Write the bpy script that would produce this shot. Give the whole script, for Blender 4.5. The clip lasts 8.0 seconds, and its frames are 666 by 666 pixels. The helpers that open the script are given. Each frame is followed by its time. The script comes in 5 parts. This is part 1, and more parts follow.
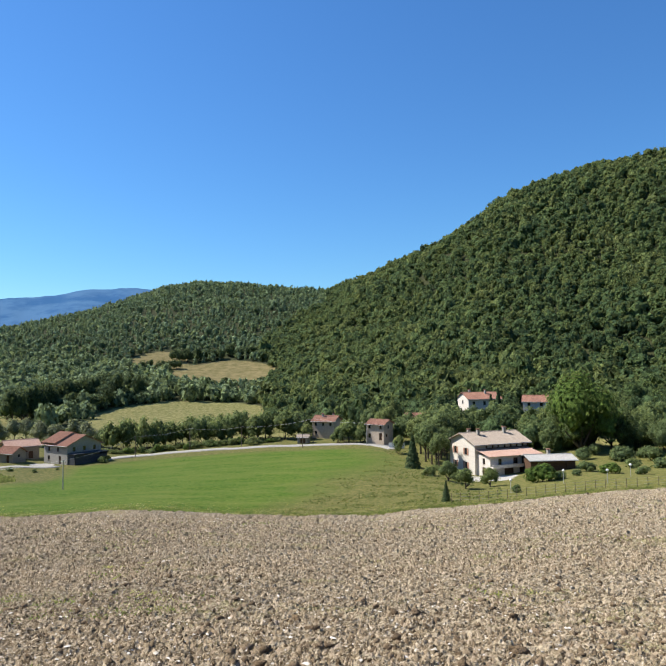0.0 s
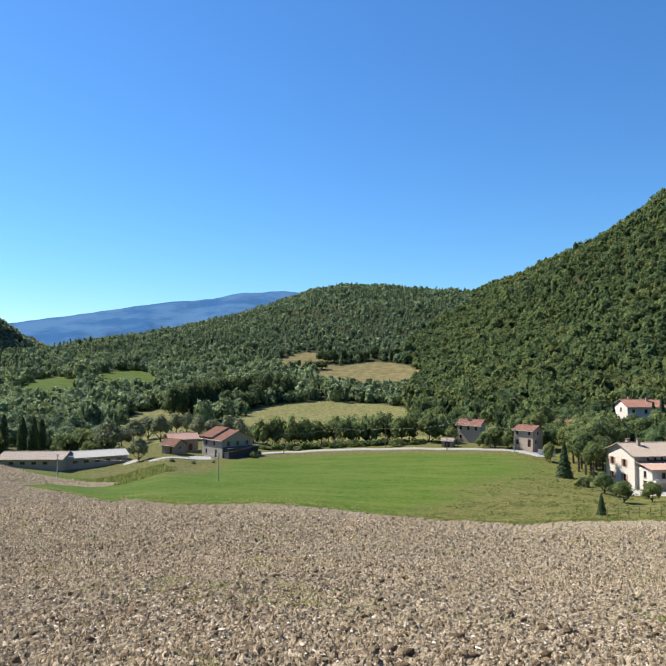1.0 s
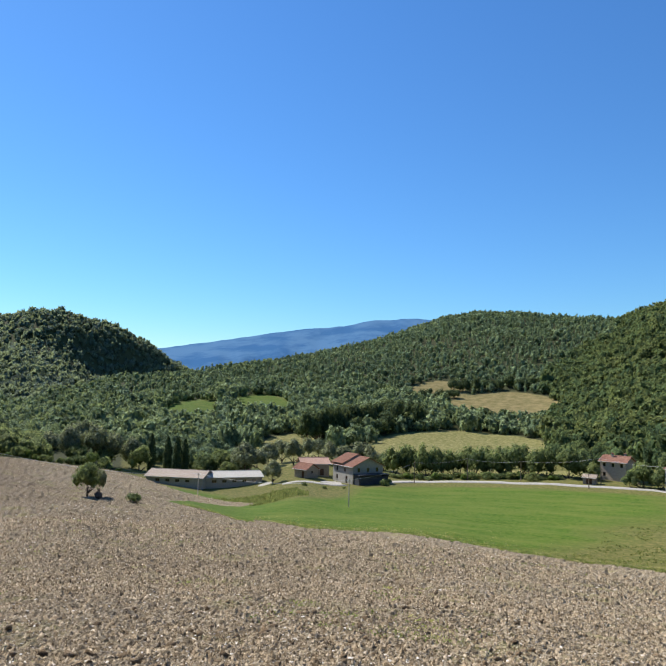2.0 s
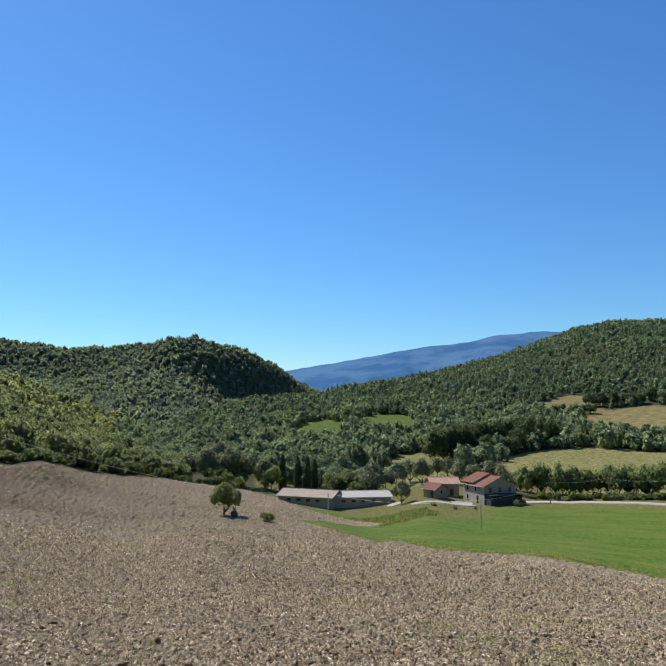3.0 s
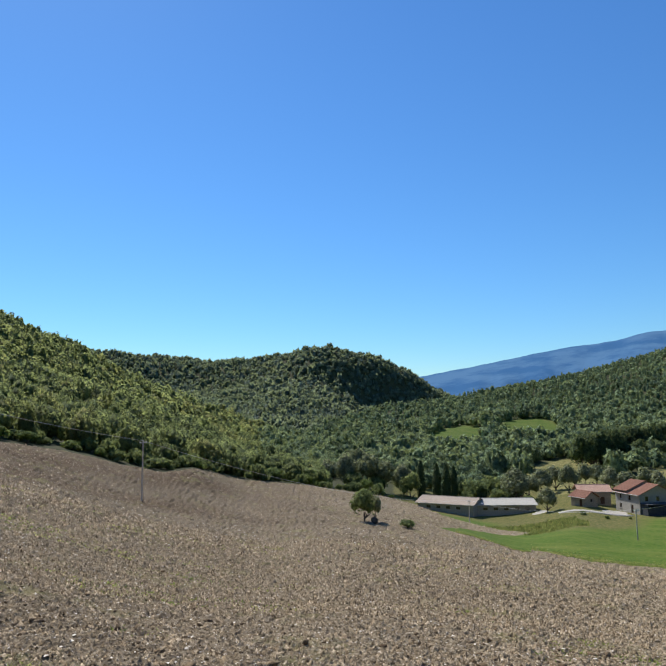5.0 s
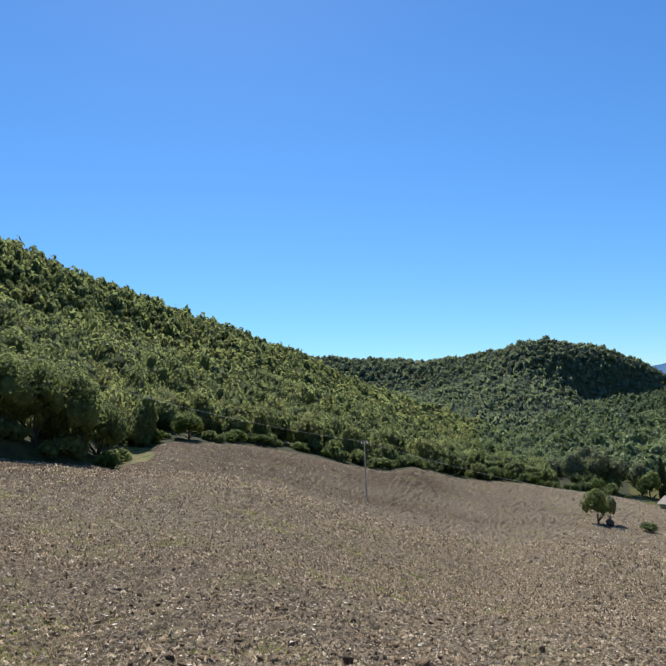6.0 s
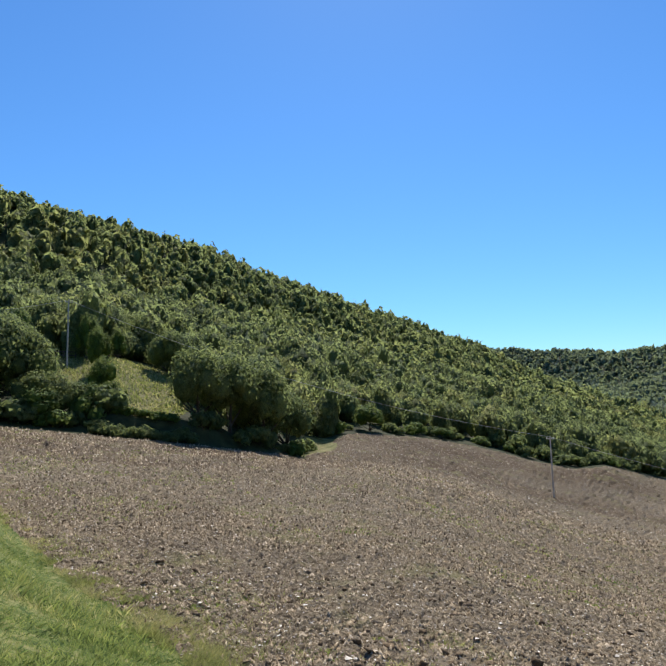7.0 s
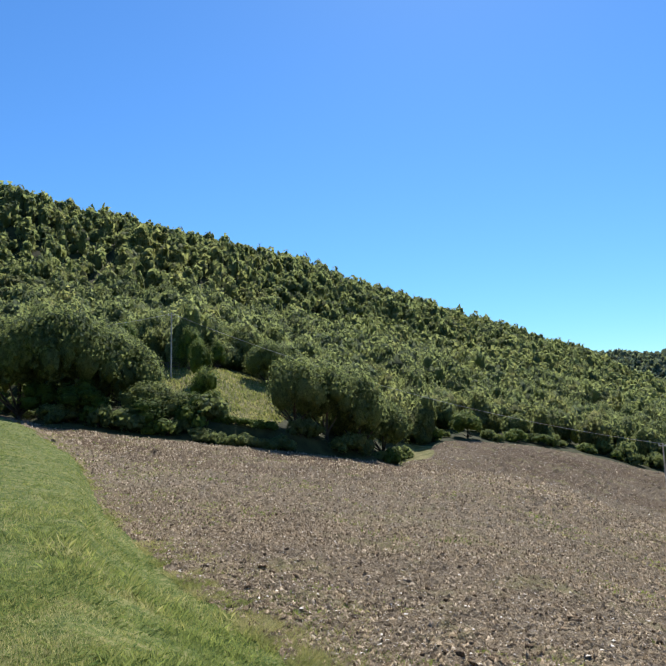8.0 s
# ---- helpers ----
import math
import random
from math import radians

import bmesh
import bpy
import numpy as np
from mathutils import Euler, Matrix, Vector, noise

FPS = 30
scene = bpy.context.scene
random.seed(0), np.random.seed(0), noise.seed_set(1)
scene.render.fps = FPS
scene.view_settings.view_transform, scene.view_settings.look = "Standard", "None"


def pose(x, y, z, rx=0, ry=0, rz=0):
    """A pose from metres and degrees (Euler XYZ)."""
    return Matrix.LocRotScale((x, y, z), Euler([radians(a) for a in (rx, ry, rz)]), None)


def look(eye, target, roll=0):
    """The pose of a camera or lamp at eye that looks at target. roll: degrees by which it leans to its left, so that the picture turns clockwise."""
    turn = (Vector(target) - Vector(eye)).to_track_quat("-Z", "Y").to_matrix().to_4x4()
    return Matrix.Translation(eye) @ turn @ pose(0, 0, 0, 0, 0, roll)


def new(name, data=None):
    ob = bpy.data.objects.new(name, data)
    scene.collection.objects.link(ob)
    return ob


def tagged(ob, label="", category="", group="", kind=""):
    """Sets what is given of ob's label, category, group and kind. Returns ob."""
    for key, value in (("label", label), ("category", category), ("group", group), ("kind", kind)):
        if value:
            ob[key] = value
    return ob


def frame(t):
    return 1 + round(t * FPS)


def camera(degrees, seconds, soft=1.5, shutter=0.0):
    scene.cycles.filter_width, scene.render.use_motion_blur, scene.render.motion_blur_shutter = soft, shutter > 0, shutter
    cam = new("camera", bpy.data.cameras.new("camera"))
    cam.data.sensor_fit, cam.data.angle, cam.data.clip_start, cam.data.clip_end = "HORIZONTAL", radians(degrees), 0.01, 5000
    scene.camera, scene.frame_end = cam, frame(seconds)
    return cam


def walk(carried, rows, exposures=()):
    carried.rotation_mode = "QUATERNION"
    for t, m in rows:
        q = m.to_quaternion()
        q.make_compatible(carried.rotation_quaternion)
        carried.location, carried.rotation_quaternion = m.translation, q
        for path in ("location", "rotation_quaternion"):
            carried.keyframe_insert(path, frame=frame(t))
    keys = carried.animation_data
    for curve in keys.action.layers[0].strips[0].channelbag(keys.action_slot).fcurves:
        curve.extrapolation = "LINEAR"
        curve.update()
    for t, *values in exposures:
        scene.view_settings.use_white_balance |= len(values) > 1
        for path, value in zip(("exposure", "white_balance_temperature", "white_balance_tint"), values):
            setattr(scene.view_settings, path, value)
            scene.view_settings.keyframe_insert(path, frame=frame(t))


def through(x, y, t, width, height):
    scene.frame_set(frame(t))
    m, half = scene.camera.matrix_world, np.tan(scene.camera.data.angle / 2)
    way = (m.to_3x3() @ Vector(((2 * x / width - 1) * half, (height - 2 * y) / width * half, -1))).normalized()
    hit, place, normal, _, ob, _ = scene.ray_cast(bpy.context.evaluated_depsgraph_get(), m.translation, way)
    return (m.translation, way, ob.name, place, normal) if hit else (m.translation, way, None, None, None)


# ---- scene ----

# ---- camera and walk: it turns on the spot, held at eye height on a grass bank ----
EYE = 1.65
cam = camera(53.4, 8.0)
ROWS = [
    (0.0, 2.904, 0.573, 0.029), (0.5, 2.950, -0.008, 5.349), (1.0, 3.092, -0.312, 12.429), (1.5, 4.003, -1.024, 18.529),
    (2.0, 5.274, -1.616, 23.688), (2.2, 6.020, -1.622, 26.362), (3.3, 6.447, -0.277, 35.866), (3.5, 6.315, -0.395, 36.230),
    (4.0, 6.525, 0.080, 36.547), (4.2, 6.592, 0.026, 37.000), (5.3, 7.506, 1.147, 51.934), (5.5, 7.602, 1.698, 56.164),
    (6.0, 7.628, 2.092, 64.502), (6.5, 7.542, 1.986, 72.720), (7.0, 7.483, 1.326, 79.807), (7.5, 7.945, 1.383, 85.036),
    (8.0, 8.308, 1.598, 88.019),
]
walk(cam, [(t, pose(-0.02 * math.sin(radians(yaw)), 0.02 * math.cos(radians(yaw)), EYE, 90 + pitch, roll, yaw)) for t, pitch, roll, yaw in ROWS],
     exposures=[(0.0, 0.88), (1.0, 0.94), (2.0, 0.85), (3.5, 0.60), (5.5, 0.66), (7.0, 0.76), (8.0, 0.90)])

# ---- world and sun ----
SUN_AZ, SUN_EL = -75.0, 49.0
world = bpy.data.worlds.new("world")
scene.world = world
world.use_nodes = True
wn = world.node_tree
sky = wn.nodes.new("ShaderNodeTexSky")
sky.sky_type = "NISHITA"
sky.sun_disc = False
sky.sun_elevation, sky.sun_rotation = radians(SUN_EL), radians(SUN_AZ)
sky.altitude, sky.air_density, sky.dust_density, sky.ozone_density = 500, 1.0, 0.12, 3.0
# a clear, deep blue early-autumn sky: its blue grows stronger away from the horizon
parts = wn.nodes.new("ShaderNodeSeparateColor")
whole = wn.nodes.new("ShaderNodeCombineColor")
wn.links.new(sky.outputs[0], parts.inputs[0])


def sky_math(op, p, q):
    n = wn.nodes.new("ShaderNodeMath")
    n.operation = op
    for k, v in ((0, p), (1, q)):
        if isinstance(v, float):
            n.inputs[k].default_value = v
        else:
            wn.links.new(v, n.inputs[k])
    return n.outputs[0]


for k, power in ((0, 1.12), (2, 0.5)):
    ratio = sky_math("POWER", sky_math("DIVIDE", parts.outputs[k], sky_math("MAXIMUM", parts.outputs[1], 0.001)), power)
    wn.links.new(sky_math("MULTIPLY", parts.outputs[k], ratio), whole.inputs[k])
wn.links.new(sky_math("MULTIPLY", parts.outputs[1], 0.985), whole.inputs[1])
wn.links.new(whole.outputs[0], wn.nodes["Background"].inputs[0])
wn.nodes["Background"].inputs[1].default_value = 0.070
sun_data = bpy.data.lights.new("sun", "SUN")
sun_data.energy, sun_data.angle, sun_data.color = 5.0, radians(0.53), (1.0, 0.95, 0.86)
sun = new("sun", sun_data)
sx, sy = math.sin(radians(SUN_AZ)), math.cos(radians(SUN_AZ))
sun.matrix_world = look((sx * 50, sy * 50, 60), (sx * 50 - sx * math.cos(radians(SUN_EL)), sy * 50 - sy * math.cos(radians(SUN_EL)), 60 - math.sin(radians(SUN_EL))))


# ---- materials ----
def mat(name, rough=0.9, metal=0.0, spec=0.2):
    m = bpy.data.materials.new(name)
    m.use_nodes = True
    b = m.node_tree.nodes["Principled BSDF"]
    b.inputs["Roughness"].default_value, b.inputs["Metallic"].default_value = rough, metal
    b.inputs["Specular IOR Level"].default_value = spec
    return m, m.node_tree, b


def node(nt, kind, **props):
    n = nt.nodes.new(kind)
    for k, v in props.items():
        if k == "operation":
            n.operation = v
        elif k == "blend_type":
            n.blend_type = v
        elif k == "data_type":
            n.data_type = v
        elif k == "attribute_name":
            n.attribute_name = v
        else:
            n.inputs[k].default_value = v
    return n


def noise_tex(nt, scale, detail=4.0, rough=0.6, stretch=None):
    co = nt.nodes.new("ShaderNodeTexCoord")
    n = nt.nodes.new("ShaderNodeTexNoise")
    n.inputs["Scale"].default_value, n.inputs["Detail"].default_value, n.inputs["Roughness"].default_value = scale, detail, rough
    if stretch:
        mp = nt.nodes.new("ShaderNodeMapping")
        mp.inputs["Scale"].default_value = stretch
        nt.links.new(co.outputs["Object"], mp.inputs[0])
        nt.links.new(mp.outputs[0], n.inputs["Vector"])
    else:
        nt.links.new(co.outputs["Object"], n.inputs["Vector"])
    return n.outputs["Fac"]


def ramp(nt, fac, stops):
    r = nt.nodes.new("ShaderNodeValToRGB")
    e = r.color_ramp.elements
    while len(e) < len(stops):
        e.new(0.5)
    for i, (p, c) in enumerate(stops):
        e[i].position, e[i].color = p, (*c, 1)
    nt.links.new(fac, r.inputs[0])
    return r.outputs[0]


def mix(nt, fac, a, b, blend="MIX"):
    m = nt.nodes.new("ShaderNodeMix")
    m.data_type, m.blend_type = "RGBA", blend
    for k, v in ((0, fac), (6, a), (7, b)):
        if isinstance(v, (int, float)):
            m.inputs[k].default_value = v
        elif isinstance(v, tuple):
            m.inputs[k].default_value = (*v, 1)
        else:
            nt.links.new(v, m.inputs[k])
    return m.outputs[2]


def maths(nt, op, a, b):
    m = nt.nodes.new("ShaderNodeMath")
    m.operation = op
    for k, v in ((0, a), (1, b)):
        if isinstance(v, (int, float)):
            m.inputs[k].default_value = v
        else:
            nt.links.new(v, m.inputs[k])
    return m.outputs[0]


def bump(nt, b, height, strength, distance):
    n = nt.nodes.new("ShaderNodeBump")
    n.inputs["Strength"].default_value, n.inputs["Distance"].default_value = strength, distance
    nt.links.new(height, n.inputs["Height"])
    nt.links.new(n.outputs[0], b.inputs["Normal"])


def attr(nt, name):
    a = nt.nodes.new("ShaderNodeAttribute")
    a.attribute_name = name
    return a.outputs["Fac"]


def rough_surface(name, dark, light, scale, rough=0.9, bumps=0.3, depth=0.01, spec=0.2, metal=0.0, blotch=0.15, stretch=None):
    """A weathered surface with fine grain and broad stains."""
    m, nt, b = mat(name, rough, metal, spec)
    fine = ramp(nt, noise_tex(nt, scale, 6, 0.65, stretch), [(0.4, dark), (0.6, light)])
    broad = noise_tex(nt, scale * 0.07, 3)
    col = mix(nt, maths(nt, "MULTIPLY", broad, blotch * 2), fine, dark)
    rnd = nt.nodes.new("ShaderNodeObjectInfo").outputs["Random"]
    col = mix(nt, maths(nt, "MULTIPLY", rnd, 0.15), col, tuple(0.7 * c for c in dark))
    nt.links.new(col, b.inputs["Base Color"])
    bump(nt, b, noise_tex(nt, scale * 2, 5), bumps, depth)
    return m


def leaf_material(name, cols, through=0.25, grain=0.0):
    """Leaves: each tree has its own tint, each spray its own shade; some light comes through.
    grain: how many leaves there are to a unit of length."""
    m, nt, b = mat(name, 0.8, 0, 0.12)
    rnd = nt.nodes.new("ShaderNodeObjectInfo").outputs["Random"]
    tint = maths(nt, "ADD", attr(nt, "tint"), maths(nt, "MULTIPLY", maths(nt, "SUBTRACT", rnd, 0.5), 0.5))
    col = ramp(nt, tint, [(i / (len(cols) - 1), c) for i, c in enumerate(cols)])
    isl = nt.nodes.new("ShaderNodeNewGeometry").outputs["Random Per Island"]
    col = mix(nt, 1.0, col, ramp(nt, isl, [(0.0, (0.45, 0.48, 0.45)), (0.45, (0.88, 0.88, 0.88)), (1.0, (1.28, 1.24, 1.15))]), "MULTIPLY")
    if grain:
        col = mix(nt, 1.0, col, ramp(nt, noise_tex(nt, grain, 2, 0.6), [(0.38, (0.5, 0.52, 0.5)), (0.5, (1.0, 1.0, 1.0)), (0.62, (1.3, 1.25, 1.1))]), "MULTIPLY")
    nt.links.new(col, b.inputs["Base Color"])
    if grain:
        bump(nt, b, noise_tex(nt, grain * 1.6, 3, 0.6), 0.9, 1.2 / grain)
    tr = nt.nodes.new("ShaderNodeBsdfTranslucent")
    nt.links.new(mix(nt, 0.5, col, (0.30, 0.34, 0.12)), tr.inputs[0])
    ms = nt.nodes.new("ShaderNodeMixShader")
    ms.inputs[0].default_value = through
    nt.links.new(b.outputs[0], ms.inputs[1])
    nt.links.new(tr.outputs[0], ms.inputs[2])
    nt.links.new(ms.outputs[0], nt.nodes["Material Output"].inputs[0])
    return m


def clod_material(name, shades, scale=9.0):
    """Lumps of earth or stone: each has its own random tone, the dark ones standing for shadows among clods."""
    m, nt, b = mat(name, 0.95, 0, 0.1)
    isl = nt.nodes.new("ShaderNodeNewGeometry").outputs["Random Per Island"]
    col = ramp(nt, isl, [(i / (len(shades) - 1), c) for i, c in enumerate(shades)])
    col = mix(nt, 1.0, col, ramp(nt, noise_tex(nt, scale * 2.5, 5, 0.7), [(0.38, (0.62, 0.60, 0.57)), (0.62, (1.15, 1.15, 1.15))]), "MULTIPLY")
    nt.links.new(col, b.inputs["Base Color"])
    bump(nt, b, noise_tex(nt, scale * 3, 5, 0.7), 0.9, 0.03)
    return m


def ground_material():
    m, nt, b = mat("ground_cover", 0.95, 0, 0.1)
    edge = noise_tex(nt, 0.35, 5)

    def mask(name, wob=0.5, wide=0.08):
        a = maths(nt, "ADD", attr(nt, name), maths(nt, "MULTIPLY", maths(nt, "SUBTRACT", edge, 0.5), wob))
        mr = nt.nodes.new("ShaderNodeMapRange")
        mr.inputs["From Min"].default_value, mr.inputs["From Max"].default_value = 0.5 - wide, 0.5 + wide
        nt.links.new(a, mr.inputs[0])
        return mr.outputs[0]

    floor = ramp(nt, noise_tex(nt, 0.8, 5), [(0.3, (0.03, 0.035, 0.015)), (0.7, (0.07, 0.075, 0.03))])
    # dark ground tones painted in as the shade between clods
    soil_fine = ramp(nt, noise_tex(nt, 7.0, 7, 0.8), [(0.42, (0.075, 0.055, 0.03)), (0.49, (0.24, 0.187, 0.115)), (0.58, (0.46, 0.38, 0.26))])
    pale = nt.nodes.new("ShaderNodeMapRange")
    pale.inputs["From Min"].default_value, pale.inputs["From Max"].default_value, pale.inputs["To Max"].default_value = 0.4, 0.62, 0.25
    nt.links.new(noise_tex(nt, 0.07, 4), pale.inputs[0])
    soil = mix(nt, pale.outputs[0], soil_fine, (0.43, 0.365, 0.262))
    # backlit shade put into the soil colour, plus browner tilled soil far off
    soil = mix(nt, maths(nt, "MULTIPLY", attr(nt, "backlit_tilled"), 0.55), soil, (0.125, 0.082, 0.046))
    stones = nt.nodes.new("ShaderNodeMapRange")
    stones.inputs["From Min"].default_value, stones.inputs["From Max"].default_value = 0.66, 0.70
    nt.links.new(noise_tex(nt, 17.0, 2, 0.5), stones.inputs[0])
    soil = mix(nt, stones.outputs[0], soil, (0.55, 0.49, 0.42))
    weeds = nt.nodes.new("ShaderNodeMapRange")
    weeds.inputs["From Min"].default_value, weeds.inputs["From Max"].default_value = 0.54, 0.64
    nt.links.new(noise_tex(nt, 0.30, 7, 0.7), weeds.inputs[0])
    soil = mix(nt, maths(nt, "MULTIPLY", weeds.outputs[0], 0.45), soil, (0.25, 0.235, 0.085))
    green = ramp(nt, noise_tex(nt, 1.6, 8, 0.75), [(0.38, (0.038, 0.082, 0.006)), (0.5, (0.066, 0.122, 0.010)), (0.64, (0.13, 0.155, 0.030))])
    yellowed = nt.nodes.new("ShaderNodeMapRange")
    yellowed.inputs["From Min"].default_value, yellowed.inputs["From Max"].default_value, yellowed.inputs["To Max"].default_value = 0.42, 0.66, 0.6
    nt.links.new(noise_tex(nt, 0.16, 6, 0.65, (0.5, 1.6, 1)), yellowed.inputs[0])
    green = mix(nt, yellowed.outputs[0], green, (0.15, 0.165, 0.035))
    dry = ramp(nt, noise_tex(nt, 1.3, 8, 0.75), [(0.38, (0.068, 0.078, 0.018)), (0.5, (0.122, 0.12, 0.034)), (0.62, (0.20, 0.17, 0.062))])
    hay = ramp(nt, noise_tex(nt, 0.6, 8, 0.75), [(0.38, (0.10, 0.11, 0.03)), (0.5, (0.19, 0.178, 0.06)), (0.6, (0.29, 0.25, 0.11))])
    tan = ramp(nt, noise_tex(nt, 0.2, 7, 0.7), [(0.4, (0.15, 0.13, 0.048)), (0.6, (0.26, 0.205, 0.09))])
    gravel = ramp(nt, noise_tex(nt, 3.0, 5), [(0.42, (0.33, 0.305, 0.265)), (0.58, (0.48, 0.45, 0.40))])
    bank = ramp(nt, noise_tex(nt, 5.0, 8, 0.75), [(0.4, (0.05, 0.078, 0.018)), (0.5, (0.125, 0.16, 0.038)), (0.62, (0.27, 0.25, 0.105))])
    col = floor
    for name, c, wob in (("bank", bank, 0.4), ("dry", dry, 0.5), ("hay", hay, 0.4), ("tan", tan, 0.4), ("green", green, 0.5), ("gravel", gravel, 1.0), ("plough", soil, 0.35)):
        col = mix(nt, mask(name, wob, 0.35 if name == "green" else 0.08), col, c)
    nt.links.new(col, b.inputs["Base Color"])
    clods = maths(nt, "ADD", noise_tex(nt, 16.0, 4, 0.6), maths(nt, "MULTIPLY", noise_tex(nt, 5.0, 3, 0.6), 1.2))
    bump(nt, b, maths(nt, "MULTIPLY", clods, maths(nt, "ADD", maths(nt, "MULTIPLY", mask("plough"), 0.85), 0.15)), 0.9, 0.10)
    b.inputs["Diffuse Roughness"].default_value = 0.6
    return m


GROUND = ground_material()
LEAF_FAR = leaf_material("leaves_wood", [(0.052, 0.092, 0.045), (0.078, 0.128, 0.056), (0.108, 0.16, 0.06), (0.155, 0.188, 0.07)], 0.34, 1.2)
# yellower slope oaks, also lightened in colour for light the backlit side lacks
LEAF_SLOPE_LIT = leaf_material("leaves_slope_oak_lit", [(0.10, 0.142, 0.08), (0.145, 0.195, 0.095), (0.195, 0.24, 0.10), (0.27, 0.275, 0.11)], 0.52, 4.0)
# mixed hill and valley leaves paled to blue-green: haze put into the colour
LEAF_HAZE_GREEN = leaf_material("leaves_mixed_haze", [(0.115, 0.18, 0.115), (0.165, 0.24, 0.142), (0.235, 0.31, 0.17)], 0.3, 0.8)
# far wood: distance haze is painted into these lighter, bluer leaves
LEAF_HAZY = leaf_material("leaves_far_haze", [(0.145, 0.20, 0.17), (0.185, 0.24, 0.19), (0.225, 0.275, 0.20)], 0.4, 0.35)
LEAF_NEAR = leaf_material("leaves_oak", [(0.09, 0.132, 0.07), (0.13, 0.18, 0.082), (0.175, 0.222, 0.086), (0.25, 0.25, 0.10)], 0.48, 26.0)
# oak leaves coloured dark to stand for deep shade round the hill meadows
LEAF_SHADE = leaf_material("leaves_shaded_oak", [(0.035, 0.062, 0.03), (0.055, 0.09, 0.04), (0.085, 0.12, 0.048)], 0.25, 16.0)
LEAF_DARK = leaf_material("leaves_conifer", [(0.025, 0.05, 0.024), (0.042, 0.07, 0.03), (0.055, 0.085, 0.035)], 0.15)
LEAF_GREY = leaf_material("leaves_willow", [(0.18, 0.21, 0.14), (0.235, 0.26, 0.17), (0.29, 0.305, 0.20)], 0.35, 18.0)
LEAF_BRIGHT = leaf_material("leaves_lush", [(0.06, 0.11, 0.026), (0.09, 0.15, 0.032), (0.13, 0.19, 0.042)], 0.36, 26.0)
BARK = rough_surface("bark", (0.05, 0.04, 0.03), (0.13, 0.105, 0.08), 6, bumps=0.8, depth=0.03)
PLASTER = rough_surface("pale_plaster", (0.50, 0.45, 0.39), (0.70, 0.65, 0.58), 3, blotch=0.3)
PLASTER_GREY = rough_surface("grey_plaster", (0.26, 0.245, 0.22), (0.40, 0.38, 0.34), 3, blotch=0.4)
PLASTER_WARM = rough_surface("warm_plaster", (0.40, 0.32, 0.25), (0.56, 0.47, 0.37), 3, blotch=0.4)
STONE = rough_surface("rubble_stone", (0.20, 0.175, 0.14), (0.40, 0.35, 0.28), 5, bumps=0.8, depth=0.04, blotch=0.4)
TILE = rough_surface("red_tile", (0.20, 0.095, 0.065), (0.38, 0.215, 0.155), 4, blotch=0.35)
TILE_FADED = rough_surface("faded_tile", (0.30, 0.185, 0.14), (0.47, 0.33, 0.27), 4, blotch=0.35)
TILE_OLD = rough_surface("weathered_tile", (0.26, 0.21, 0.165), (0.45, 0.37, 0.30), 4, blotch=0.35)
SHEET = rough_surface("grey_sheet_roof", (0.30, 0.29, 0.265), (0.42, 0.405, 0.375), 2, blotch=0.35)
SHEET_BROWN = rough_surface("brown_sheet_roof", (0.27, 0.22, 0.18), (0.40, 0.34, 0.29), 2, blotch=0.35)
WOOD = rough_surface("brown_wood", (0.06, 0.035, 0.02), (0.14, 0.08, 0.05), 8, stretch=(1, 1, 8))
SHUTTER = rough_surface("pinkish_shutter", (0.32, 0.17, 0.12), (0.42, 0.24, 0.18), 8)
DARK_WALL = rough_surface("dark_lower_wall", (0.035, 0.04, 0.05), (0.07, 0.075, 0.085), 3)
CONCRETE = rough_surface("pole_concrete", (0.36, 0.34, 0.31), (0.50, 0.48, 0.44), 6)
POLE_WOOD = rough_surface("pole_wood", (0.10, 0.08, 0.06), (0.22, 0.18, 0.14), 6)
ROAD = rough_surface("pale_road", (0.22, 0.21, 0.19), (0.33, 0.315, 0.29), 2.0)
WIRE, _, _b = mat("wire_metal", 0.6, 0.0)
_b.inputs["Base Color"].default_value = (0.45, 0.45, 0.45, 1)
GLASS, _, _b = mat("window_glass", 0.08, 0.0, 0.6)
_b.inputs["Base Color"].default_value = (0.015, 0.018, 0.02, 1)
WHITE, _, _b = mat("white_paint", 0.5)
_b.inputs["Base Color"].default_value = (0.78, 0.77, 0.74, 1)

# ---- the lie of the land: lines on the ground, each given by bearing (degrees, right of the first view), distance, elevation seen from the eye ----
BANK_EDGE = [(-180, 20, -5), (-125, 80, 2.0), (-114.5, 72, 1.7), (-112.7, 62, 1.0), (-108.9, 42, -1.7), (-106.9, 24, -5.8), (-101.6, 14, -11), (-94.9, 10.3, -15.8), (-91.8, 9.2, -18.05),
             (-84, 7.2, -23), (-70, 6.6, -25), (27, 6.6, -24.8), (60, 8, -21), (180, 20, -5)]
HOLLOW = [(-180, 40, -2), (-125, 90, 2.2), (-114.5, 80, 2.0), (-111, 63, 0.7), (-107, 48, -1.6), (-101.7, 42, -2.9), (-91, 46, -3.7), (-84, 54, -4.4), (-78.7, 66, -3.7), (-73.2, 75, -4.2), (-68.2, 80, -5.1), (-61.9, 93, -6.85),
          (-58.3, 96, -7.45), (-52.3, 97, -8.35), (-44, 95, -9.0), (-38, 85, -10.3), (-32, 70, -11.2), (-25, 60, -11.95), (-16, 52, -12.4), (3, 50, -13.4), (15, 51, -12.1), (28, 54, -10.4), (60, 60, -9), (180, 60, -2)]
